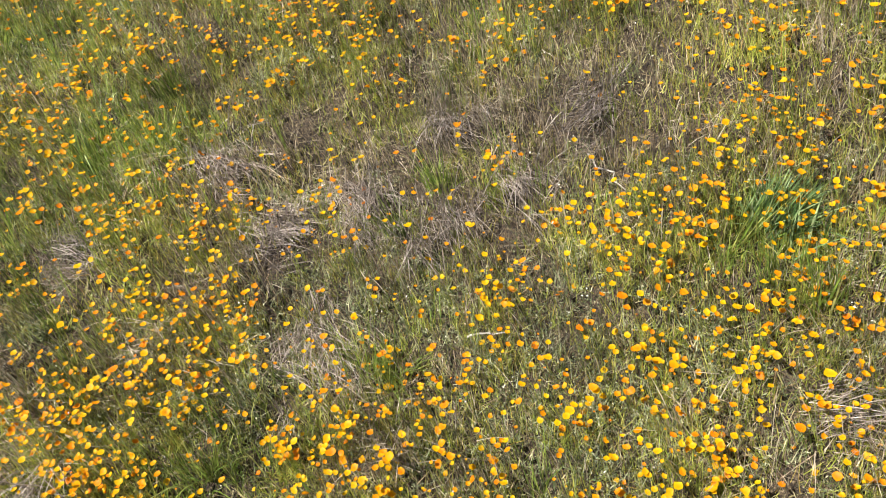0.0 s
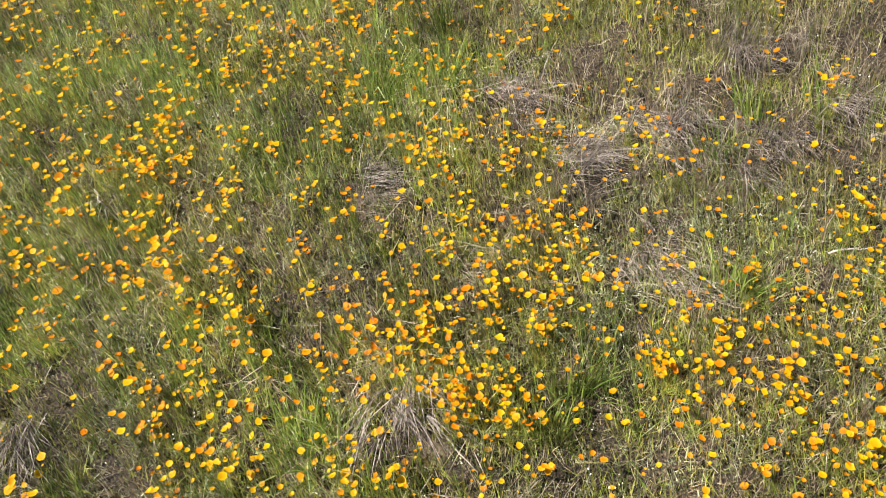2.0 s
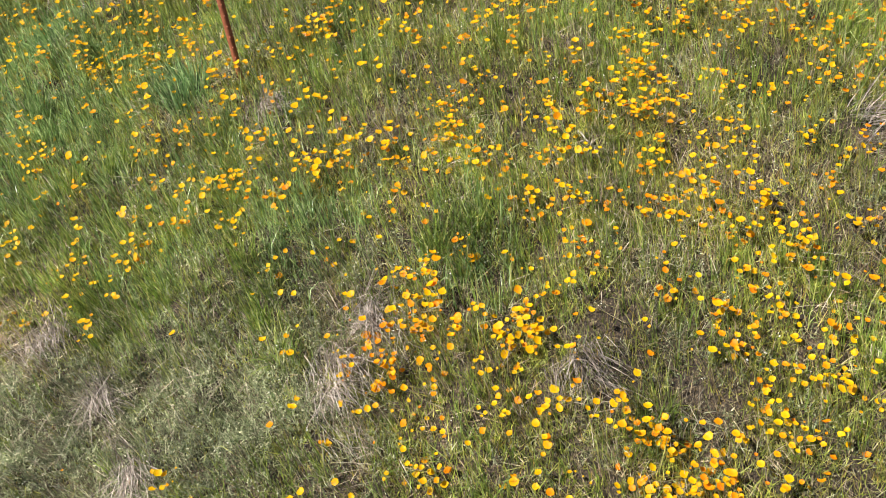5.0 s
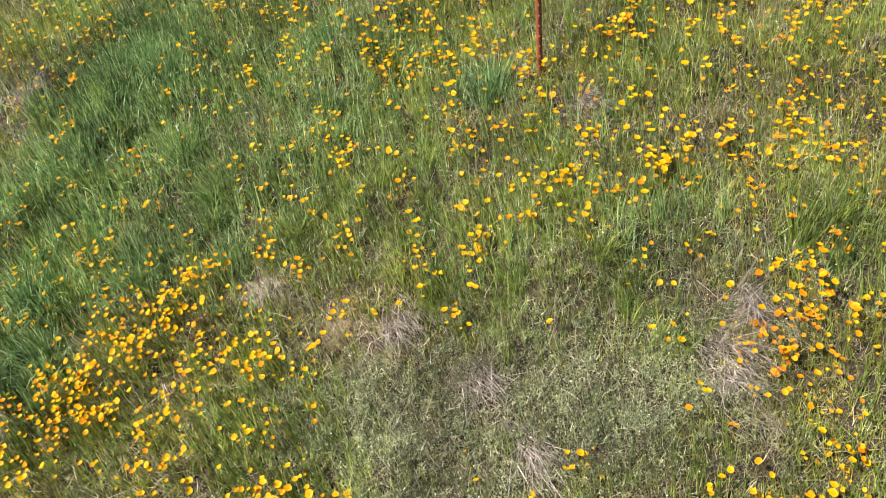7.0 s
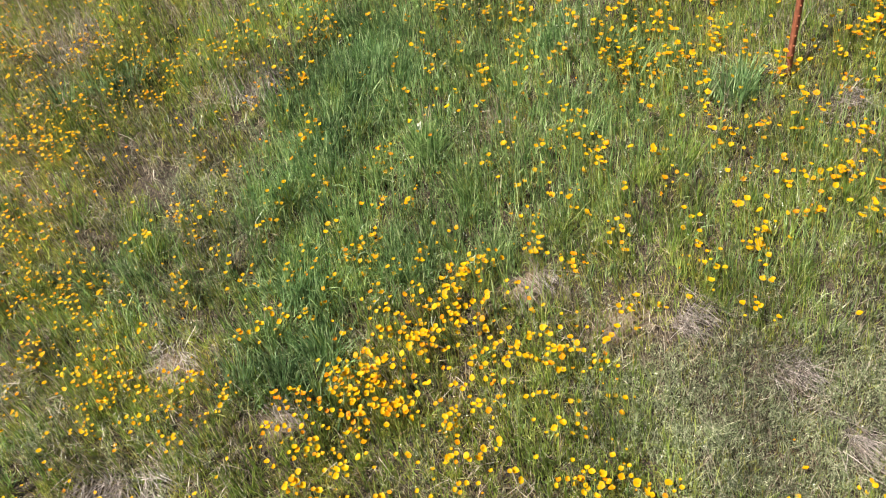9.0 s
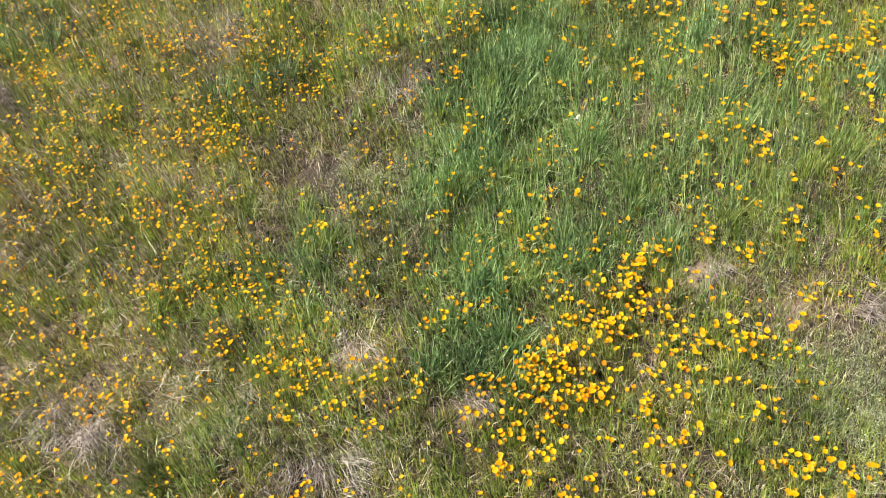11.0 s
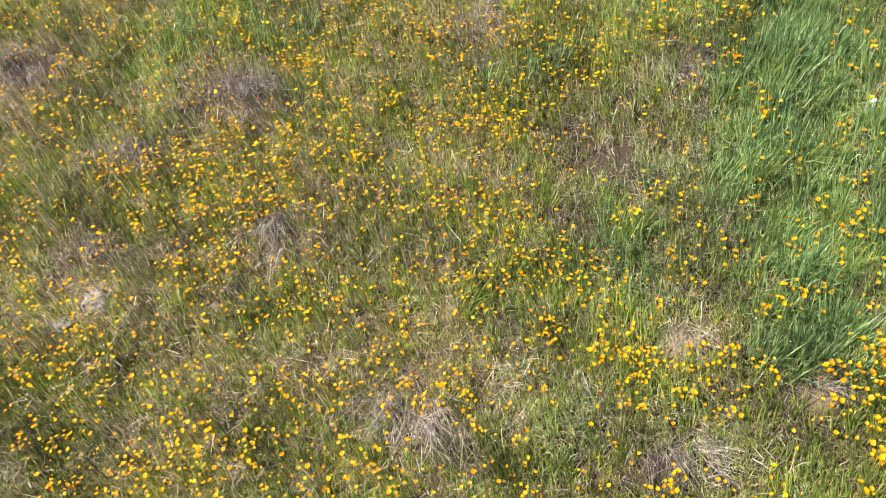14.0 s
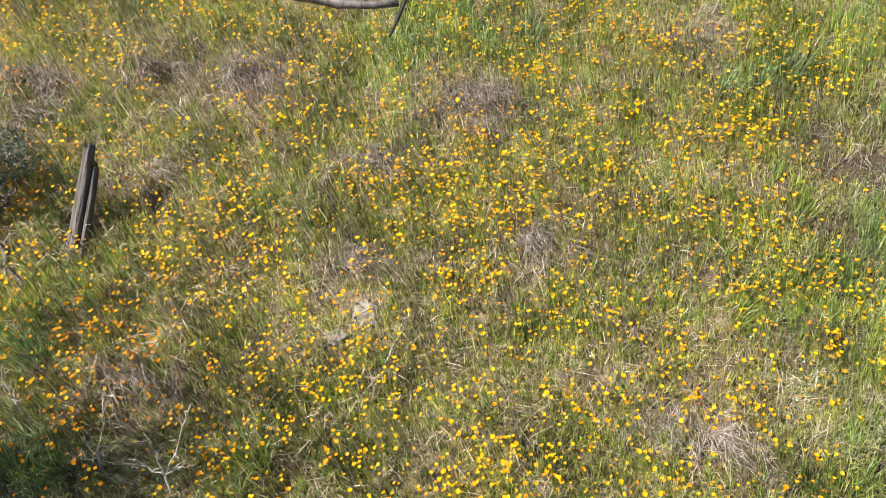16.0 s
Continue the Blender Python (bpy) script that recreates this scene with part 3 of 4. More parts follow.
def dry_cover():
    """Standing and fallen stalks of last year, in loose bundles."""
    k = 8
    p = sow(460, lambda x, y: np.clip(0.50 + 0.28 * waves(x, y, 0.6) + 0.10 * field(DRIES, x, y) + 0.12 * np.tanh((x + 3) * 0.6) + 0.20 * np.tanh(-9.2 - x) - 0.25 * field(BARE, x, y) - 0.3 * field(GREENS, x, y) + 0.04 * field(HERBS, x, y) + 0.16 * field(THIN_PATCHES, x, y), 0.08, 1))
    p, mate = bundled(p, k, 0.020)
    n = len(p)
    fallen = (rng.uniform(0, 1, n // k) < 0.26)[mate]
    length = np.where(fallen, rng.uniform(0.06, 0.20, n), rng.uniform(0.06, 0.22, n) * rng.uniform(0.6, 1.2, n // k)[mate])
    lean = np.where(fallen, rng.uniform(1.0, 1.7, n), np.abs(rng.normal(0, 0.28, n)))
    towards = DOWNHILL + rng.normal(0, 0.8, n // k)[mate] + rng.normal(0, 0.5, n)
    p[:, 2] += np.where(fallen, rng.uniform(0.005, 0.08, n), 0)
    v, q, t = blades(p, length, rng.uniform(0.0022, 0.0050, n) * coarse(p), towards, lean, rng.uniform(0, 0.5, n), 2)
    tagged(new("dry_grass", mesh_from("dry_grass", v, q, t, DRY)), "tangled tan dry grass stalks over the slope", "dry grass", kind="stuff")


def green_cover():
    def thick(x, y):
        stand = field(GREENS, x, y, 1.15)
        return np.clip(0.37 - 0.09 * (1 + np.tanh((x + 0.8) * 1.5)) - 0.05 * (1 + np.tanh((x - 1.3) * 3)) + 0.22 * waves(x + 9, y, 0.7) + 0.19 * np.tanh((-3 - x) * 0.6) - 0.08 * np.tanh((-8.5 - x)) + 0.36 * stand - 0.25 * field(DRIES, x, y) - 0.4 * field(BARE, x, y) - 0.55 * field(HERBS, x, y) - 0.4 * field(THIN_PATCHES, x, y), 0.02, 1)

    k = 8
    p, mate = bundled(sow(3900 / k, thick), k, 0.013)
    n = len(p)
    rich = np.clip(field(GREENS, p[:, 0], p[:, 1], 1.15), 0, 1.3)
    nod = rng.uniform(0, 1, n) < 0.22 + 0.16 * rich
    length = rng.uniform(0.06, 0.21, n) * rng.uniform(0.65, 1.35, n // k)[mate] * (1 + 0.18 * rich) * (0.87 + 0.13 * np.tanh(p[:, 0] + 9.3))
    wide = rng.uniform(0.0034, 0.0072, n) * coarse(p)
    lean, curl = np.abs(rng.normal(0, 0.14, n)), np.where(nod, rng.uniform(1.2, 2.8, n), rng.uniform(0, 0.35, n))
    towards = rng.uniform(0, math.tau, n // k)[mate] + rng.normal(0, 1.0, n)
    deep = (rich * np.clip(0.5 - 0.3 * (p[:, 0] + 2.5), 0, 1) * 0.90) > rng.uniform(0, 1, n // k)[mate]
    for pick, mat, label in ((deep, LUSH, "dense upright blue-green grass in a lush stand"), (~deep, GREEN, "thin green meadow grass blades among dry stalks")):
        v, q, t = blades(p[pick], length[pick], wide[pick], towards[pick], lean[pick], curl[pick], 2, drift=(-0.13, 0.07) if mat is LUSH else None)
        tagged(new("meadow_grass", mesh_from("meadow_grass", v, q, t, mat)), label, "grass", kind="stuff")


def fine_cover():
    """The low feathery undergrowth that hides most of the soil."""
    k = 6
    p = sow(5400 / k, lambda x, y: np.clip(0.84 + 0.22 * waves(x + 2, y, 0.45) + 0.14 * waves(y, x, 0.2) - 0.25 * field(THIN_PATCHES, x, y) - 0.9 * field(BARE, x, y) - 0.5 * field(DRIES, x, y) - 0.3 * field(HERBS, x, y) - 0.2 * field(GREENS, x, y), 0.03, 1))
    p, mate = bundled(p, k, 0.016)
    n = len(p)
    tall, wide = rng.uniform(0.04, 0.105, n) * rng.uniform(0.6, 1.4, n // k)[mate], rng.uniform(0.0034, 0.0066, n) * coarse(p)
    to, lean = rng.uniform(0, math.tau, n), rng.uniform(0.0, 0.75, n)
    withered = (rng.uniform(0, 1, n // k) < 0.30 + 0.22 * np.tanh(p[::k, 0] + 2) - 0.08 * np.tanh(p[::k, 0] + 9))[mate]
    for pick, mat, label in ((~withered, FERNY, "fine feathery olive green undergrowth between the stalks"), (withered, LITTER, "fine withered brown undergrowth between the stalks")):
        v, q, t = blades(p[pick], tall[pick], wide[pick], to[pick], lean[pick], np.zeros(pick.sum()), 1)
        tagged(new("undergrowth", mesh_from("undergrowth", v, q, t, mat)), label, "undergrowth", kind="stuff")


def litter_cover():
    p = sow(2300, lambda x, y: np.clip(0.78 - 0.18 * np.tanh(x + 9) - 0.6 * field(HERBS, x, y) - 0.6 * field(BARE, x, y) - 0.5 * field(DRIES, x, y) - 0.15 * field(THIN_PATCHES, x, y), 0, 1), margin=0.15)
    n = len(p)
    p[:, 2] += rng.uniform(0.003, 0.05, n)
    v, q, t = blades(p, rng.uniform(0.03, 0.11, n), rng.uniform(0.003, 0.0075, n), rng.uniform(0, math.tau, n), rng.uniform(0.8, 1.6, n), rng.uniform(-0.2, 0.2, n), 1)
    tagged(new("leaf_litter", mesh_from("leaf_litter", v, q, t, LITTER)), "brown and grey broken stalks lying on the soil", "litter", kind="stuff")


def leaflets(p, size, mat, name, slim=0.28):
    """Small pointed leaves with random tilt at the points."""
    n = len(p)
    way = rng.normal(0, 1, (n, 3))
    way[:, 2] = np.abs(way[:, 2]) * 0.5
    way /= np.linalg.norm(way, axis=1)[:, None]
    side = np.cross(way, rng.normal(0, 1, (n, 3)))
    side /= np.linalg.norm(side, axis=1)[:, None] + 1e-9
    s = size[:, None]
    verts = np.stack([p, p + way * s * 0.5 + side * s * slim, p + way * s, p + way * s * 0.5 - side * s * slim], 1)
    return mesh_from(name, verts, (np.arange(n) * 4)[:, None] + np.arange(4), [], mat)


HERBS = []


def herb(x, y, a, b, w):
    HERBS.append((x, y, a, b, w))


herb(-4.91, 1.35, 0.83, 0.29, 1.20)
herb(-5.62, 1.58, 0.44, 0.22, 1.00)
herb(-4.98, 1.21, 0.48, 0.24, 0.80)
herb(-4.16, 1.79, 0.56, 0.39, 0.60)
herb(-4.18, 1.43, 0.40, 0.20, 0.80)
herb(1.04, 1.67, 0.57, 0.31, 0.45)
herb(0.13, 2.16, 0.45, 0.24, 0.40)
herb(-8.82, 1.49, 0.64, 0.25, 0.60)
herb(-13.04, 1.02, 0.56, 0.16, 1.00)
herb(-8.24, 2.82, 0.62, 0.44, 0.55)
herb(-8.43, 2.84, 0.53, 0.43, 0.30)
herb(-8.72, 2.08, 0.47, 0.19, 0.35)
herb(-2.32, 1.66, 0.29, 0.13, 0.35)
herb(-0.59, 1.82, 0.32, 0.19, 0.35)


def herb_cover():
    """Low matting herbs: sprigs of small leaves heaped into uneven mounds, with fine cut ones between."""
    p = sow(2500, lambda x, y: np.clip(0.075 + 0.035 * np.tanh(x + 5) + 0.72 * field(HERBS, x, y) + 0.07 * waves(x, y + 7, 0.5) - 0.3 * field(THIN_PATCHES, x, y), 0.0, 1), margin=0.06)
    n, k = len(p), 9
    swell = np.clip(0.055 + 0.035 * waves(p[:, 0], p[:, 1], 0.20) + 0.02 * rng.normal(0, 1, n), 0.012, 0.14)
    q = np.repeat(p, k, 0)
    c = len(q)
    step = np.tile(np.linspace(0.25, 1.1, k), n)
    way = np.repeat(rng.uniform(0, math.tau, n), k)
    q[:, 0] += 0.035 * step * np.cos(way) + rng.normal(0, 0.008, c)
    q[:, 1] += 0.035 * step * np.sin(way) + rng.normal(0, 0.008, c)
    q[:, 2] += np.repeat(swell, k) * step
    tagged(new("low_herbs", leaflets(q, rng.uniform(0.008, 0.018, c), HERB, "low_herbs", 0.17)), "low grey-green leafy herbs matting the ground", "herb", kind="stuff")
    k = 7
    base = np.repeat(p, k, 0)
    c = len(base)
    base[:, :2] += rng.normal(0, 0.02, (c, 2))
    base[:, 2] += rng.uniform(0, 1, c) * np.repeat(swell, k)
    v, q, t = blades(base, rng.uniform(0.03, 0.085, c), rng.uniform(0.0030, 0.0056, c), rng.uniform(0, math.tau, c), rng.uniform(0.1, 1.4, c), np.zeros(c), 1)
    tagged(new("low_herbs", mesh_from("low_herbs", v, q, t, HERB)), "fine feathery grey-green herb leaves matting the ground", "herb", kind="stuff")


def florets():
    p = sow(60, lambda x, y: np.clip(0.4 + 0.5 * waves(x + 4, y, 0.7), 0, 1), margin=0)
    n = len(p)
    p = np.repeat(p, 3, 0) + np.concatenate([rng.normal(0, 0.008, (3 * n, 2)), rng.uniform(0.10, 0.15, (3 * n, 1))], 1)
    tagged(new("small_florets", leaflets(p, rng.uniform(0.006, 0.011, len(p)), CREAM, "small_florets")), "tiny cream florets scattered through the grass", "wildflower", kind="stuff")


# ---------------------------------------------------------------- tussocks and clumps, one thing each
def dry(x, y, a, b, w, comb=None):
    """A collapsed tussock of last year's grass: a thick mat of straw combed down the slope."""
    DRIES.append((x, y, a, b, w))
    area = math.pi * a * b
    k = 20
    fans = int(np.clip(1800 * area * w + 80, 120, 700)) // k
    r, turn = np.minimum(np.abs(rng.normal(0, 0.62, fans)), 1.2), rng.uniform(0, math.tau, fans)
    fx, fy = x + a * r * np.cos(turn), y + b * r * np.sin(turn) + 0.08
    mate = np.repeat(np.arange(fans), k)
    n = fans * k
    px, py = fx[mate] + rng.normal(0, 0.028, n), fy[mate] + rng.normal(0, 0.028, n)
    base = np.stack([px, py, height(px, py) + rng.uniform(0, 0.04, n) + 0.04 * np.exp(-r[mate] ** 2)], -1)
    comb = (COMBED + rng.normal(0, 0.3) if comb is None else comb) + rng.normal(0, 0.34, fans)[mate] + rng.normal(0, 0.30, n)
    upright = rng.uniform(0, 1, n) < 0.20
    lean = np.where(upright, rng.uniform(0.0, 0.6, n), rng.uniform(0.95, 1.5, n))
    curl = np.where(upright, rng.uniform(0.0, 0.6, n), rng.uniform(0.15, 0.6, n))
    v, q, t = blades(base, rng.uniform(0.08, 0.29, n) * rng.uniform(0.7, 1.2, fans)[mate], rng.uniform(0.0024, 0.0046, n), comb, lean, curl, 3, face=comb + rng.normal(0, 0.6, n), drift=(0, 0))
    at = np.array([x, y, float(height(x, y))])
    ob = new("dry_tussock", mesh_from("dry_tussock", v - at, q, t, STRAW))
    ob.location = at
    tagged(ob, "broad collapsed mat of grey straw thatch" if area > 0.12 else "small collapsed tuft of grey straw thatch", "dry tussock", group="dry grass tussocks")


def tuft(seed, tall, mat, label):
    """One bunch of grass, its blades fanned out of a tight foot."""
    r = np.random.default_rng(seed)
    n = 70 if mat is GREEN else 110
    base = np.concatenate([r.normal(0, 0.055 if mat is TEAL else 0.040, (n, 2)), np.full((n, 1), -0.01)], 1)
    away = np.arctan2(base[:, 1], base[:, 0]) + r.normal(0, 0.6, n)
    v, q, t = blades(base, r.uniform(0.45, 1.0, n) * tall, r.uniform(0.0038, 0.0085, n) * (1.5 if mat is TEAL else 1), away, np.abs(r.normal(0, 0.17, n)), np.where(r.uniform(0, 1, n) < 0.25, r.uniform(0.9, 2.2, n), r.uniform(0, 0.5, n)), 4)
    return tagged(new("grass_tuft", mesh_from("grass_tuft", v, q, t, mat)), label, "grass tuft", group="green grass tufts")


TUFTS = [tuft(i_, 0.27, LUSH, "thick tuft of deep green tall grass") for i_ in range(4)] + [tuft(9 + i_, 0.27, GREEN, "loose tuft of light green grass") for i_ in range(4)]
used = set()


def green(x, y, a, b, w):
    """A stand of taller green grass: tufts, each a thing, thickest in the middle."""
    GREENS.append((x, y, a, b, w))
    for _ in range(int(np.clip(math.pi * a * b * w * 11, 2, 9))):
        px, py = x + rng.normal(0, 0.65) * a, y + rng.normal(0, 0.65) * b
        which = int(rng.integers(0, 4)) + (0 if w > 0.9 and x < -2.5 else 4)
        m = pose(px, py, float(height(px, py)), rng.uniform(-8, 8), rng.uniform(-8, 8), rng.uniform(0, 360))
        if which in used:
            copy_thing(TUFTS[which], m)
        else:
            TUFTS[which].matrix_basis = m
            used.add(which)
        

green(-1.49, 2.98, 0.28, 0.39, 0.78)
green(-1.86, 3.63, 0.29, 0.33, 0.60)
green(1.64, 2.13, 0.18, 0.18, 0.72)
green(0.15, 2.56, 0.12, 0.14, 0.36)
green(-0.66, 1.62, 0.13, 0.20, 0.48)
green(-1.58, 1.44, 0.11, 0.11, 0.54)
green(0.08, 1.84, 0.12, 0.13, 0.36)
green(-3.29, 1.98, 0.21, 0.31, 0.72)
green(-3.96, 2.28, 0.36, 0.33, 0.60)
green(-2.79, 3.29, 0.30, 0.29, 0.60)
green(-1.31, 3.06, 0.21, 0.28, 0.54)
green(-4.02, 3.47, 0.26, 0.28, 0.54)
green(-4.03, 1.92, 0.23, 0.24, 0.42)
green(-1.54, 1.45, 0.10, 0.11, 0.54)
green(-2.46, 1.22, 0.13, 0.11, 0.48)
green(-7.13, 3.83, 0.75, 0.55, 1.70)
green(-5.78, 3.55, 0.45, 0.43, 1.20)
green(-6.51, 2.68, 0.42, 0.40, 1.20)
green(-6.98, 2.49, 0.38, 0.31, 1.10)
green(-3.93, 2.24, 0.24, 0.24, 0.60)
green(-3.18, 2.05, 0.14, 0.22, 0.72)
green(-4.78, 2.83, 0.54, 0.33, 0.60)
green(-4.92, 2.12, 0.29, 0.15, 0.60)
green(-7.51, 1.89, 0.19, 0.22, 1.60)
green(-7.24, 2.47, 0.31, 0.24, 0.80)
green(-8.42, 2.32, 0.28, 0.23, 0.70)
green(-6.64, 2.85, 0.42, 0.34, 0.80)
green(-7.61, 2.56, 0.48, 0.36, 0.90)
green(-7.08, 3.54, 0.56, 0.48, 0.90)
green(-8.52, 2.34, 0.17, 0.27, 0.90)
green(-11.61, 3.82, 0.24, 0.36, 0.90)
green(-9.05, 1.23, 0.19, 0.15, 0.80)
green(-10.96, 4.02, 0.33, 0.27, 1.00)
green(-9.32, 2.07, 0.17, 0.23, 0.90)
green(-7.59, 2.78, 0.34, 0.56, 0.70)
green(-12.22, 1.11, 0.17, 0.23, 0.60)
green(-11.56, 3.96, 0.28, 0.26, 0.54)
green(-8.81, 2.36, 0.20, 0.30, 0.80)
green(-13.31, 1.01, 0.22, 0.16, 1.10)
green(-13.61, 1.61, 0.15, 0.12, 1.00)
dry(-0.04, 2.65, 0.28, 0.20, 1.40)
dry(0.96, 2.80, 0.17, 0.29, 1.20)
dry(0.30, 2.44, 0.23, 0.13, 0.90)
dry(-0.52, 2.58, 0.16, 0.17, 1.00)
dry(0.58, 2.55, 0.20, 0.18, 0.80)
dry(-0.18, 1.96, 0.18, 0.18, 0.70)
dry(1.55, 1.43, 0.12, 0.09, 1.20)
dry(0.31, 2.97, 0.20, 0.18, 0.90)
dry(-1.32, 1.47, 0.17, 0.13, 0.55)
dry(-1.42, 2.45, 0.12, 0.17, 0.90)
dry(-0.22, 2.08, 0.13, 0.17, 0.90)
dry(-2.77, 1.42, 0.14, 0.10, 1.40)
dry(-0.42, 2.56, 0.18, 0.21, 1.30)
dry(-3.85, 1.51, 0.16, 0.09, 0.50)
dry(-0.78, 2.89, 0.25, 0.19, 0.90)
dry(-3.63, 1.73, 0.12, 0.09, 0.40)
dry(-1.20, 1.43, 0.16, 0.12, 0.40)
dry(-5.36, 1.86, 0.38, 0.10, 0.70)
dry(-4.94, 1.50, 0.14, 0.18, 0.90)
dry(-4.68, 1.16, 0.11, 0.11, 1.20)
dry(-3.80, 1.40, 0.11, 0.18, 1.30)
dry(-3.72, 1.66, 0.13, 0.09, 1.20)
dry(-4.36, 2.94, 0.18, 0.19, 1.00)
dry(-6.15, 2.17, 0.12, 0.08, 1.20)
dry(-7.91, 3.61, 0.28, 0.14, 0.90)
dry(-7.51, 1.49, 0.11, 0.13, 0.70)
dry(-8.21, 1.80, 0.12, 0.08, 0.40)
dry(-8.03, 3.47, 0.23, 0.15, 0.80)
dry(-11.17, 3.38, 0.31, 0.21, 1.90)
dry(-10.69, 2.39, 0.21, 0.14, 1.20)
dry(-9.37, 3.93, 0.21, 0.21, 0.90)
dry(-9.70, 1.34, 0.19, 0.22, 1.00)
dry(-8.43, 1.15, 0.24, 0.12, 0.55)
dry(-11.78, 2.20, 0.18, 0.13, 2.40, -0.65)
dry(-10.68, 2.44, 0.18, 0.09, 1.30)
dry(-12.55, 3.49, 0.31, 0.29, 1.90)
dry(-11.04, 3.40, 0.27, 0.23, 1.20)
dry(-11.72, 2.90, 0.22, 0.20, 0.80)
dry(-9.92, 1.45, 0.25, 0.19, 0.90)
dry(-8.23, 1.18, 0.20, 0.13, 0.50)
dry(-13.20, 2.72, 0.25, 0.18, 0.90)
dry(-14.03, 3.37, 0.33, 0.21, 1.90)
dry(-12.78, 3.50, 0.23, 0.28, 0.90)
dry(-12.92, 1.41, 0.27, 0.18, 0.70)
dry(-13.38, 3.52, 0.39, 0.24, 0.90)
dry(-14.10, 3.06, 0.21, 0.15, 1.20)

# dark broad-leaved grass in the dampest hollows
BROAD = [tuft(30 + i_, 0.25, TEAL, "broad-leaved tuft of dark blue-green grass") for i_ in range(4)]
placed = set()


def broad(x, y, a, b, w):
    for _ in range(int(np.clip(math.pi * a * b * w * 45, 4, 13))):
        px, py = x + rng.normal(0, 0.7) * a, y + rng.normal(0, 0.7) * b
        which = int(rng.integers(0, 4))
        m = pose(px, py, float(height(px, py)), rng.uniform(-8, 8), rng.uniform(-8, 8), rng.uniform(0, 360))
        if which in placed:
            copy_thing(BROAD[which], m)
        else:
            BROAD[which].matrix_basis = m
            placed.add(which)


broad(-7.50, 1.85, 0.17, 0.14, 1.20)
broad(-7.67, 1.76, 0.13, 0.09, 0.90)
broad(-7.46, 3.09, 0.18, 0.24, 1.00)
broad(-6.97, 2.47, 0.20, 0.14, 0.80)
broad(-7.17, 3.77, 0.31, 0.28, 0.90)
broad(-5.84, 3.84, 0.21, 0.22, 0.80)
broad(-7.47, 2.21, 0.13, 0.17, 0.80)
broad(-7.33, 1.77, 0.18, 0.15, 0.80)
broad(-7.36, 3.34, 0.22, 0.25, 1.00)
broad(-7.52, 2.16, 0.16, 0.20, 0.70)
broad(-9.02, 3.56, 0.19, 0.11, 0.60)
broad(1.57, 2.24, 0.07, 0.05, 0.70)
broad(-7.40, 3.66, 0.43, 0.31, 0.90)
broad(-7.65, 2.96, 0.26, 0.30, 0.80)
broad(-4.98, 3.27, 0.14, 0.16, 0.70)

dry_cover()
green_cover()
fine_cover()
litter_cover()
herb_cover()
florets()


# tall grass stands close in front of the white stone
for dx, dy, turn_ in ((0.05, -0.11, 20), (0.09, -0.11, 130), (0.06, -0.15, 250), (0.12, -0.07, 300), (0.08, -0.19, 80), (0.05, -0.08, 190), (0.03, -0.10, 46), (0.04, -0.06, 310)):
    gx_, gy_ = -6.87 + dx, 3.24 + dy
    copy_thing(TUFTS[int(turn_) % 4], pose(gx_, gy_, float(height(gx_, gy_)), 0, 0, turn_))


# ---------------------------------------------------------------- poppies
SEGS = 8
SUNWARD = math.atan2(-0.65, -0.70)  # open blooms turn to the light


def cups(at, size, open_, turn, tilt_to, tilt, rings=((1.0, 0.80),)):
    """Round bowls of four broad overlapping petals. open_: 0 a closed cup, 1 a flat saucer."""
    n = len(at)
    phi = np.arange(SEGS) / SEGS * math.tau
    petal = np.where(np.arange(SEGS) % 2 == 0, 1.0, 0.0)
    each = rng.normal(0, 0.15, (n, 4))[:, np.arange(SEGS) * 4 // SEGS]
    rows = [np.zeros((n, 1, 3))]
    for radius, up in rings:
        edge = radius > 0.9
        rr = radius * (0.80 + 0.36 * open_[:, None]) * (1 + (0.12 * petal - 0.03 + each) * edge + rng.normal(0, 0.05, (n, SEGS)))
        zz = up * (1.15 - 0.80 * open_[:, None]) + (rng.normal(0, 0.06, (n, SEGS)) + each) * radius + 0.10 * petal * edge
        rows.append(np.stack([rr * np.cos(phi), rr * np.sin(phi), zz], -1))
    v = np.concatenate(rows, 1) * size[:, None, None]
    c, s = np.cos(turn)[:, None], np.sin(turn)[:, None]
    v = np.stack([c * v[..., 0] - s * v[..., 1], s * v[..., 0] + c * v[..., 1], v[..., 2]], -1)
    # tip the cup over towards tilt_to
    ax = np.stack([-np.sin(tilt_to), np.cos(tilt_to), 0 * tilt_to], -1)[:, None, :]
    ct, st = np.cos(tilt)[:, None, None], np.sin(tilt)[:, None, None]
    v = v * ct + np.cross(np.broadcast_to(ax, v.shape), v) * st + ax * (v * ax).sum(-1, keepdims=True) * (1 - ct)
    v = v + at[:, None, :]
    k = 1 + len(rings) * SEGS
    first = (np.arange(n) * k)[:, None]
    tris = np.concatenate([first + np.array([0, 1 + s, 1 + (s + 1) % SEGS]) for s in range(SEGS)])
    quads = np.concatenate([first + np.array([1 + s, 1 + SEGS + s, 1 + SEGS + (s + 1) % SEGS, 1 + (s + 1) % SEGS]) for s in range(SEGS)]) if len(rings) > 1 else np.zeros((0, 4), int)
    rim = np.tile(np.concatenate([[0.0]] + [np.full(SEGS, 1.0 if radius > 0.9 else 0.55) for radius, up in rings]), n)
    return v.reshape(-1, 3), quads, tris, rim


def sown_plants():
    """Feet of poppy plants; each carries one to five blooms."""
    most = BLOOMS * 4 / 2.3
    return sow(most, lambda x, y: flower_tone(x, y) / (BLOOMS * 4), margin=0.12)


plants = sown_plants()
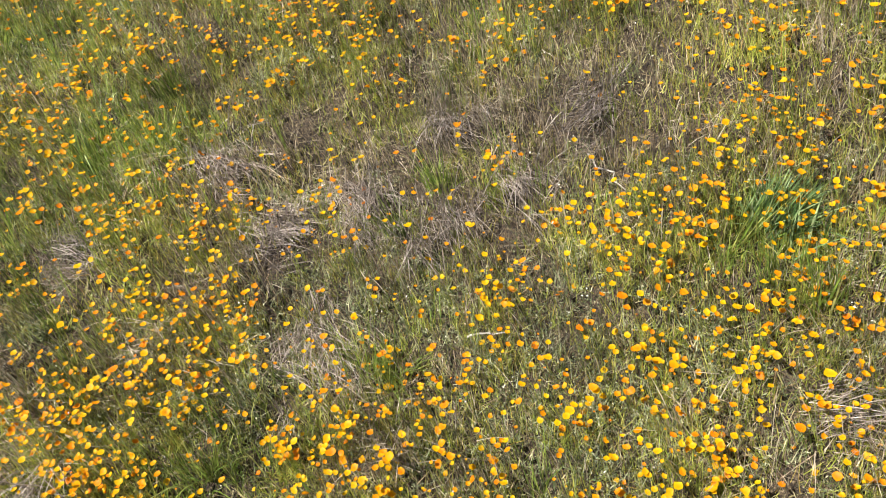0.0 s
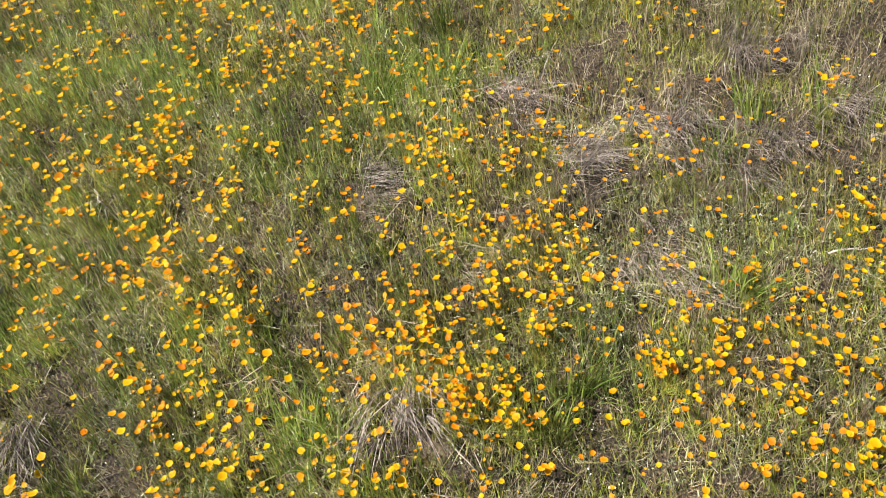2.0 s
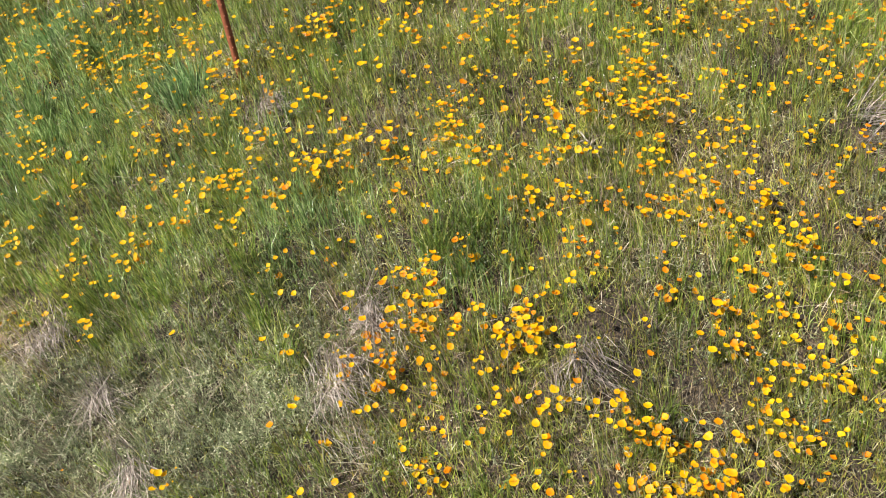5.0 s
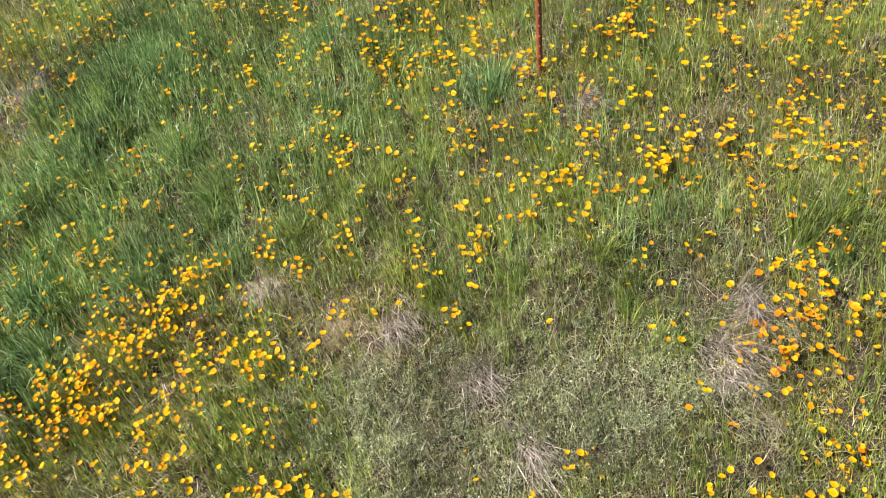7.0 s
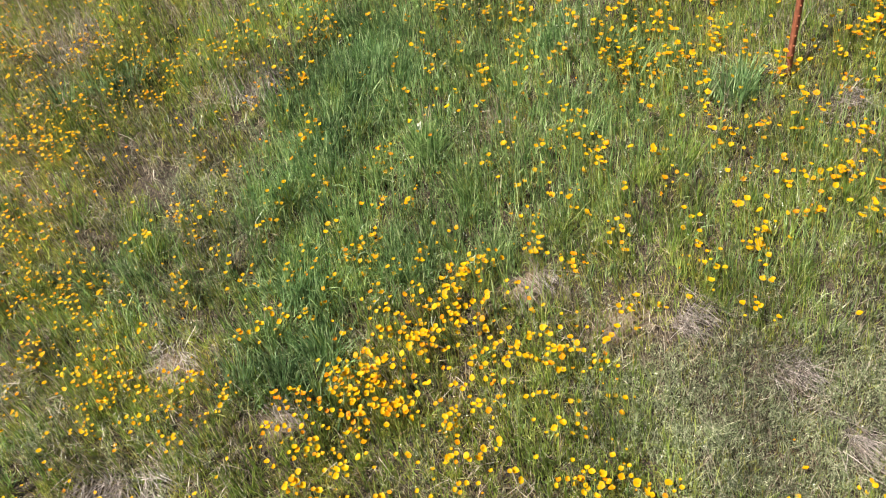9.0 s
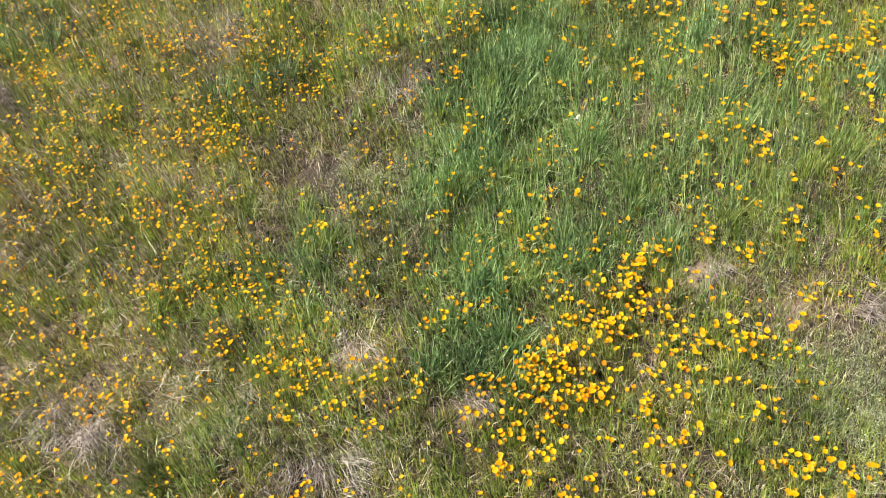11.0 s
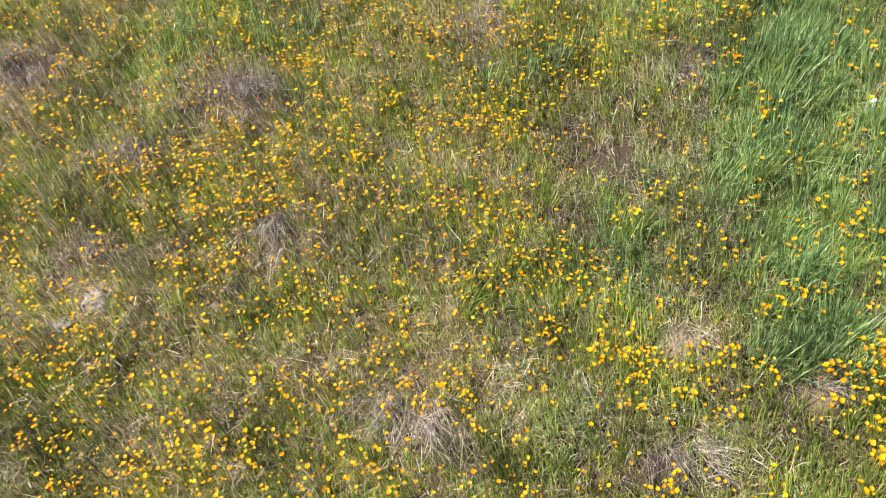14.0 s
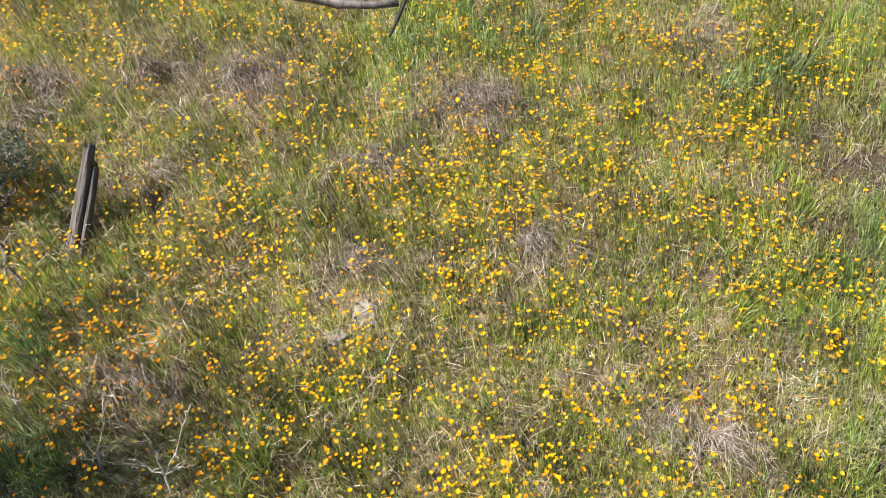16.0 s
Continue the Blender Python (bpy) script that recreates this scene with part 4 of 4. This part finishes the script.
# a strip of the slope close to the walk holds the plants that stand as things of their own
own = (plants[:, 0] > -8.6) & (plants[:, 0] < -5.8) & (plants[:, 1] > 0.85) & (plants[:, 1] < 2.15)
chosen = np.flatnonzero(own)[:260]
mask = np.ones(len(plants), bool)
mask[chosen] = False
rest, single = plants[mask], plants[chosen]


OCHRE = []


def orange(x, y, a, b, w):
    OCHRE.append((x, y, a, b, w))


orange(-13.03, 1.57, 0.51, 0.18, 0.80)
orange(-13.27, 1.01, 0.55, 0.24, 0.80)
orange(-13.76, 2.52, 0.20, 0.16, 0.60)
orange(-13.30, 1.76, 0.45, 0.18, 0.60)
orange(-9.20, 2.65, 0.40, 0.45, 0.25)
orange(-3.55, 1.54, 0.15, 0.15, 0.80)
orange(-7.28, 1.55, 0.19, 0.17, 0.70)
orange(-7.58, 1.62, 0.28, 0.12, 0.50)
orange(-2.48, 2.11, 0.24, 0.15, 0.50)
orange(-1.24, 2.04, 0.30, 0.34, 0.12)
orange(-8.18, 1.94, 0.23, 0.10, 0.50)
orange(-10.16, 3.75, 0.36, 0.30, 0.40)


def many_poppies(p):
    n = len(p)
    heads = rng.choice([1, 2, 3, 4, 6, 9], n, p=[0.46, 0.23, 0.13, 0.09, 0.06, 0.03])
    foot = np.repeat(p, heads, 0)
    m = len(foot)
    top = foot + np.concatenate([rng.normal(0, 0.030, (m, 2)) + (-0.02, 0.035), rng.uniform(0.06, 0.21, (m, 1))], 1)
    size, open_ = np.where(rng.uniform(0, 1, m) < 0.27, rng.uniform(0.004, 0.009, m), np.clip(rng.normal(0.0130, 0.0022, m), 0.008, 0.020)) * (0.90 + 0.23 * np.tanh((foot[:, 0] + 7.3) * 0.8) - 0.06 * (1 + np.tanh(foot[:, 0] + 3.5)) - 0.09 * (1 + np.tanh(foot[:, 0] + 1.5))), np.clip(rng.beta(2.2, 1.6, m) + 0.12 - 0.12 * np.tanh(foot[:, 0] + 9), 0, 1)
    turn, tip_to, tip = rng.uniform(0, math.tau, m), SUNWARD + rng.normal(0, 0.9, m), np.abs(rng.normal(0.18, 0.28, m))
    deep = rng.uniform(0, 1, m) < 0.08 + 0.06 * np.tanh(foot[:, 0] + 4) + 0.09 * (1 + np.tanh(foot[:, 0] + 2.5)) - 0.02 * np.tanh(foot[:, 0] + 9) + 0.8 * np.clip(field(OCHRE, foot[:, 0], foot[:, 1]), 0, 1)
    for pick, mat, label in ((~deep, PETAL, "golden yellow poppy blooms across the hillside"), (deep, ORANGE, "deep orange poppy blooms in patches")):
        v, q, t, rim = cups(top[pick], size[pick], open_[pick], turn[pick], tip_to[pick], tip[pick])
        tagged(new("poppy_blooms", mesh_from("poppy_blooms", v, q, t, mat, values={"rim": rim})), label, "poppy", kind="stuff")
    span = top - foot
    length = np.linalg.norm(span, axis=1)
    to, off = np.arctan2(span[:, 1], span[:, 0]), np.arccos(span[:, 2] / length)
    v, q, t = blades(foot, length, np.full(m, 0.0022), to, off, np.zeros(m), 2, tip=0.7)
    tagged(new("poppy_stems", mesh_from("poppy_stems", v, q, t, FERNY)), "thin pale green poppy stems in the grass", "poppy stems", kind="stuff")
    # finely cut leaves round each foot
    k = 22
    base = np.repeat(p, k, 0) + np.concatenate([rng.normal(0, 0.03, (n * k, 2)), rng.uniform(0, 0.03, (n * k, 1))], 1)
    c = len(base)
    v, q, t = blades(base, rng.uniform(0.04, 0.13, c), rng.uniform(0.0026, 0.0060, c), rng.uniform(0, math.tau, c), rng.uniform(0.1, 1.1, c), np.zeros(c), 1)
    tagged(new("poppy_leaves", mesh_from("poppy_leaves", v, q, t, FERNY)), "feathery grey-green poppy foliage low on the slope", "poppy leaves", kind="stuff")


many_poppies(rest)


def poppy(heads, seed):
    """One plant: a tuft of cut leaves, and a stem with its bloom for each head."""
    r = np.random.default_rng(seed)
    plant = new("poppy")
    tagged(plant, ("golden poppy with a single bloom in grass" if heads == 1 else "golden poppy with several open blooms in grass"), "poppy", group="poppies on the bank")
    c = 18
    base = np.concatenate([r.normal(0, 0.02, (c, 2)), np.zeros((c, 1))], 1)
    v, q, t = blades(base, r.uniform(0.05, 0.14, c), r.uniform(0.0016, 0.0035, c), r.uniform(0, math.tau, c), r.uniform(0.1, 0.9, c), r.uniform(0, 0.8, c), 2, tip=0.3)
    part("foliage", mesh_from("foliage", v, q, t, FERNY), plant, "feathery grey-green leaves")
    for h in range(heads):
        top = np.array([[*r.normal(0, 0.036 if heads > 1 else 0.015, 2), r.uniform(0.10, 0.22)]])
        length = np.linalg.norm(top, axis=1)
        v, q, t = tube([(0, 0, 0), tuple(top[0] * (0.45, 0.45, 0.5)), tuple(top[0])], [0.0013, 0.0012, 0.001], 4)
        stem = part("stem", mesh_from("stem", v, q, t, FERNY), plant)
        v, q, t, rim = cups(top, r.uniform(0.0108, 0.0165, 1), r.beta(2.2, 1.8, 1), r.uniform(0, math.tau, 1), SUNWARD + r.normal(0, 0.7, 1), np.abs(r.normal(0.3, 0.25, 1)), ((0.55, 0.34), (1.0, 0.80)))
        part("bloom", mesh_from("bloom", v, q, t, PETAL, values={"rim": rim}), plant, "four-petalled golden bloom")
    return plant


kinds = [poppy(h, 40 + i) for i, h in enumerate((1, 1, 2, 2, 3, 3, 4, 5))]
weights = np.array([0.18, 0.18, 0.14, 0.13, 0.09, 0.09, 0.12, 0.07])
for n_, p in enumerate(single):
    which = n_ if n_ < len(kinds) else int(rng.choice(len(kinds), p=weights / weights.sum()))
    m_ = pose(p[0], p[1], p[2], 0, 0, rng.uniform(-40, 40)) @ Matrix.Scale(0.90 + 0.12 * math.tanh((p[0] + 7.7) * 2), 4)
    if n_ < len(kinds):
        kinds[which].matrix_basis = m_
    else:
        copy_thing(kinds[which], m_)


# ---------------------------------------------------------------- fence posts
def steel_post(x, y, lean_x, lean_y, tall=1.45):
    """A rusty steel fence post of T section with studs along its front."""
    z = float(height(x, y))
    post = new("steel_post")
    up = Vector((lean_x, lean_y, 1)).normalized()
    post.matrix_world = Matrix.Translation((x, y, z)) @ Vector((0, 0, 1)).rotation_difference(up).to_matrix().to_4x4() @ pose(0, 0, 0, 0, 0, 25)
    tagged(post, "leaning rusty brown steel fence post with studs", "fence post")
    outline = [(-0.019, -0.004), (0.019, -0.004), (0.019, 0.000), (0.003, 0.002), (0.003, 0.030), (-0.003, 0.030), (-0.003, 0.002), (-0.019, 0.000)]
    k = len(outline)
    verts = [(a, b, h) for h in np.linspace(-0.12, tall, 12) for a, b in outline]
    quads = [(l * k + s, l * k + (s + 1) % k, (l + 1) * k + (s + 1) % k, (l + 1) * k + s) for l in range(11) for s in range(k)]
    top = 11 * k
    quads += [(top, top + 1, top + 2, top + 7), (top + 7, top + 2, top + 3, top + 6), (top + 6, top + 3, top + 4, top + 5)]
    part("shaft", mesh_from("shaft", verts, quads, [], RUST), post)
    stud = bpy.data.meshes.new("stud")
    bm = bmesh.new()
    bmesh.ops.create_cone(bm, cap_ends=True, segments=8, radius1=0.006, radius2=0.004, depth=0.010, matrix=pose(0, 0, 0, 90))
    bm.to_mesh(stud)
    bm.free()
    stud.materials.append(RUST)
    for i_ in range(22):
        s_ = part("stud", stud, post)
        s_.location = (0, -0.008, 0.08 + i_ * 0.06)


steel_post(-4.58, 3.32, -0.10, 0.08)


def split_rail(name, base, wide, deep, tall, thin, ragged, seed, parent, label=""):
    """One riven length of a post: a squarish grooved section, ragged at the head."""
    r = np.random.default_rng(seed)
    rings, sides = 16, 24
    groove = [1.0 if s % 3 else r.uniform(0.74, 0.95) for s in range(sides)]
    verts, quads = [], []
    for l in range(rings):
        f = l / (rings - 1)
        bow = 0.008 * math.sin(3.0 * f + seed)
        for s in range(sides):
            w = math.tau * s / sides
            rad = (1 - thin * f) / max(abs(math.cos(w)), abs(math.sin(w))) * groove[s] * (1 + 0.06 * math.sin(3 * w + 4 * f) + r.normal(0, 0.035))
            lift = r.uniform(-ragged, 0.02) if l == rings - 1 else 0
            verts.append((base[0] + wide * rad * math.cos(w) + bow, base[1] + deep * rad * math.sin(w), f * tall + lift))
    for l in range(rings - 1):
        for s in range(sides):
            quads.append((l * sides + s, l * sides + (s + 1) % sides, (l + 1) * sides + (s + 1) % sides, (l + 1) * sides + s))
    c = len(verts)
    verts.append((base[0], base[1], tall - ragged * 0.5))
    tris = [((rings - 1) * sides + s, (rings - 1) * sides + (s + 1) % sides, c) for s in range(sides)]
    return part(name, mesh_from(name, verts, quads, tris, WOOD), parent, label)


def wooden_post():
    """A grey split post, weathered and leaning back into the slope, with a shorter slab split off its side."""
    foot, head = Vector((-13.50, 2.10, float(height(-13.50, 2.10)) - 0.06)), Vector((-13.362, 2.59, 1.14))
    way = head - foot
    post = new("wooden_post")
    post.matrix_world = Matrix.Translation(foot) @ Vector((0, 0, 1)).rotation_difference(way.normalized()).to_matrix().to_4x4() @ pose(0, 0, 0, 0, 0, -20)
    tagged(post, "leaning weathered grey split wooden fence post", "fence post")
    split_rail("shaft", (0, 0), 0.036, 0.040, way.length, 0.34, 0.07, 5, post)
    split_rail("splinter", (0.046, 0.030), 0.017, 0.034, way.length * 0.90, 0.45, 0.14, 6, post, "dark slab split off the side")


wooden_post()


# ---------------------------------------------------------------- stones
def stone(x, y, a, b, c, mat, label, seed, sink=0.35, turn=0, tip=18):
    r = random.Random(seed)
    bm = bmesh.new()
    bmesh.ops.create_icosphere(bm, subdivisions=4, radius=1)
    off = Vector((r.uniform(0, 50), r.uniform(0, 50), r.uniform(0, 50)))
    for v in bm.verts:
        d = 1 + 0.42 * noise.noise(v.co * 1.2 + off) + 0.22 * noise.noise(v.co * 2.9 + off) + 0.09 * noise.noise(v.co * 7 + off)
        v.co = Vector((v.co.x * a * d, v.co.y * b * d, v.co.z * c * d))
    me = bpy.data.meshes.new("stone")
    bm.to_mesh(me)
    bm.free()
    me.materials.append(mat)
    me.polygons.foreach_set("use_smooth", np.ones(len(me.polygons), bool))
    ob = new("stone", me)
    ob.matrix_world = pose(x, y, float(height(x, y)) + c * (1 - 2 * sink), tip, 0, turn)
    tagged(ob, label, "stone")


stone(-11.68, 1.98, 0.095, 0.085, 0.030, STONE, "flat dusty grey stone slab bedded in straw", 3, sink=0.30, turn=20, tip=30)
stone(-11.86, 1.84, 0.07, 0.055, 0.028, STONE, "small dusty grey stone beside straw thatch", 4)
stone(-6.87, 3.24, 0.028, 0.011, 0.058, CHALK, "small white stone standing in green grass", 9, sink=0.05, tip=-8, turn=-52)


# ---------------------------------------------------------------- dead twigs, sticks, shrub, tree
def dead_bush(x, y, tall, seed, turn=0.0):
    """A bare forked twig standing out of the grass."""
    r = random.Random(seed)
    z = float(height(x, y))
    bush = new("dead_twig")
    bush.location = (x, y, z)
    tagged(bush, "bare pale grey forked dead twig in grass", "dead twig", group="dead twigs by the shrub")
    fork = Vector((r.uniform(-0.02, 0.02), 0.02, tall * 0.28))
    v, q, t = tube(crooked((0, 0, -0.03), fork, 0.004, 4, seed), [0.009, 0.0085, 0.008, 0.0075, 0.007])
    part("stem", mesh_from("stem", v, q, t, TWIG, smooth=True), bush)
    for i_, (dx, up, l) in enumerate(((-0.85, 0.5, 0.36), (0.45, 1.0, 1.0), (0.8, 0.5, 0.30), (-0.25, 0.9, 0.5))):
        way = Vector((dx * math.cos(turn), dx * math.sin(turn) + r.uniform(-0.1, 0.3), up)).normalized()
        end = fork + way * l * tall
        line = crooked(fork, end, 0.007, 6, seed + i_ + 1)
        pieces = [tube(line, [0.0048 - 0.0006 * k_ for k_ in range(7)], 6)]
        for k_ in (2, 3, 4, 5):
            side = Vector(line[k_]) + Vector((r.uniform(-1, 1), r.uniform(-0.5, 0.5), r.uniform(0.2, 1))).normalized() * tall * r.uniform(0.08, 0.22)
            pieces.append(tube(crooked(line[k_], side, 0.006, 4, seed * 7 + k_), [0.003, 0.0026, 0.0022, 0.0017, 0.001], 5))
        part("branch", mesh_from("branch", *joined(pieces), TWIG, smooth=True), bush)


dead_bush(-12.60, 0.94, 0.54, 11)
dead_bush(-12.98, 1.03, 0.36, 12, 0.8)
dead_bush(-13.45, 1.25, 0.38, 13, 2.2)


def stick(x, y, length, turn, seed, thick=0.005):
    a = Vector((x, y, float(height(x, y)) + 0.05))
    bx, by = x + length * math.cos(turn), y + length * math.sin(turn)
    b = Vector((bx, by, float(height(bx, by)) + 0.06))
    v, q, t = tube(crooked((0, 0, 0), b - a, 0.01, 6, seed), [thick * (1 - 0.1 * k_) for k_ in range(7)], 6)
    ob = new("fallen_stick", mesh_from("fallen_stick", v, q, t, TWIG, smooth=True))
    ob.location = a
    tagged(ob, "thin bare fallen stick lying on dry grass", "stick", group="fallen sticks")


stick(0.42, 2.02, 0.16, -0.16, 1)
stick(-1.11, 1.49, 0.25, -0.74, 2)
stick(0.91, 2.68, 0.24, -0.97, 3)
stick(-11.56, 1.70, 0.23, 1.11, 4)
stick(-2.71, 2.56, 0.21, -0.93, 5)


def dead_branch(x, y, length, turn, seed):
    """A gnarled grey branch lying in the grass, with two broken stubs."""
    a = Vector((x, y, float(height(x, y)) + 0.06))
    bx, by = x + length * math.cos(turn), y + length * math.sin(turn)
    b = Vector((bx, by, float(height(bx, by)) + 0.07))
    line = crooked((0, 0, 0), b - a, 0.035, 8, seed)
    pieces = [tube(line, [0.020, 0.024, 0.019, 0.022, 0.017, 0.015, 0.012, 0.009, 0.006], 9)]
    for k_, side in ((2, Vector((0.09, 0.05, 0.07))), (5, Vector((-0.08, 0.06, 0.06)))):
        pieces.append(tube(crooked(line[k_], Vector(line[k_]) + side, 0.012, 4, seed + k_), [0.011, 0.009, 0.007, 0.005, 0.003], 6))
    ob = new("dead_branch", mesh_from("dead_branch", *joined(pieces), BARK, smooth=True))
    ob.location = a
    tagged(ob, "gnarled grey dead branch lying in grass", "dead branch")


dead_branch(-13.93, 2.24, 0.40, -0.85, 31)


def shrub(x, y, rx, rz):
    """A dense dark rounded shrub, open beneath."""
    z = float(height(x, y))
    bush = new("shrub")
    bush.location = (x, y, z)
    tagged(bush, "dense dark grey-green rounded shrub on the slope", "shrub")
    pieces = []
    for i_ in range(16):
        w, up = rng.uniform(0, math.tau), rng.uniform(0.4, 1.1)
        end = (rx * 0.8 * math.cos(w), rx * 0.8 * math.sin(w), rz * up)
        pieces.append(tube(crooked((0, 0, -0.03), end, 0.03, 6, 60 + i_), [0.010 - 0.0012 * k_ for k_ in range(7)], 5))
    part("stems", mesh_from("stems", *joined(pieces), BARK, smooth=True), bush)
    n = 12000
    way = rng.normal(0, 1, (n, 3))
    way /= np.linalg.norm(way, axis=1)[:, None]
    way[:, 2] = np.abs(way[:, 2]) * 1.1 - 0.05
    r = rng.uniform(0.55, 1.0, n)[:, None] * (1 + 0.18 * waves(way[:, 0] * 3, way[:, 1] * 3 + way[:, 2], 1.2))[:, None]
    p = way * r * np.array([rx, rx, rz]) + np.array([0, 0, 0.88 * rz])
    part("foliage", leaflets(p, rng.uniform(0.014, 0.030, n), SAGE, "foliage", 0.12), bush)


shrub(-14.07, 2.46, 0.33, 0.27)


def tree():
    """A small tree beyond the end of the walk: one thin dead limb reaches across the view. Trunk and crown stay unseen:
    they carry the limb and shade the bank.
    """
    x, y = -16.24, -0.75
    z = float(height(x, y))
    base = Vector((x, y, z))
    top = new("tree")
    top.location = base
    tagged(top, "small oak tree out of view with a bare grey drooping limb", "tree")
    trunk_line = crooked((0, 0, -0.2), (0.3, 0.1, 2.6), 0.05, 8, 21)
    v, q, t = tube(trunk_line, [0.17 - 0.011 * k_ for k_ in range(9)], 12)
    part("trunk", mesh_from("trunk", v, q, t, BARK, smooth=True), top)
    # the long limb, and its last crook with a hanging spur
    pts = [Vector(trunk_line[6])] + [Vector(w_) - base for w_ in ((-15.0, -1.6, 3.35), (-13.2, -1.45, 3.7), (-12.1, -0.85, 3.5), (-11.65, -0.36, 3.24), (-11.42, -0.13, 3.105),
           (-11.33, -0.078, 3.068), (-11.30, -0.076, 3.060), (-11.252, -0.070, 3.057), (-11.215, -0.064, 3.058))]
    v, q, t = tube(pts, [0.07, 0.05, 0.035, 0.022, 0.012, 0.0078, 0.0066, 0.0061, 0.0056, 0.0050], 9)
    limb = part("limb", mesh_from("limb", v, q, t, BARK, smooth=True), top, "bare grey limb")
    spur = [Vector(w_) - base for w_ in ((-11.206, -0.062, 3.062), (-11.213, -0.068, 3.046), (-11.222, -0.076, 3.028), (-11.2295, -0.082, 3.014))]
    v, q, t = tube(spur, [0.0036, 0.0032, 0.0026, 0.0015], 7)
    part("spur", mesh_from("spur", v, q, t, SPUR_BARK, smooth=True), limb, "short dark hanging spur")
    # unseen foliage, set where it throws shade on the end of the bank
    leaves = []
    for i_ in range(9):
        w = math.tau * i_ / 9 + 0.4
        end = Vector((0.85 + 0.65 * math.cos(w), 0.85 + 0.6 * math.sin(w), 3.0 + 0.4 * math.sin(2.3 * i_)))
        line = crooked(trunk_line[5 + i_ % 4], end, 0.08, 6, 80 + i_)
        v, q, t = tube(line, [0.05 - 0.006 * k_ for k_ in range(7)], 7)
        part("limb", mesh_from("limb", v, q, t, BARK, smooth=True), top)
        for k_ in range(8):
            c = np.array(line[rng.integers(3, 7)]) + rng.normal(0, 0.26, 3)
            leaves.append(c + rng.normal(0, 0.13, (130, 3)))
    p = np.concatenate(leaves)
    part("crown", leaflets(p, rng.uniform(0.03, 0.06, len(p)), OAK, "crown"), top, "small dark green leaves")


tree()
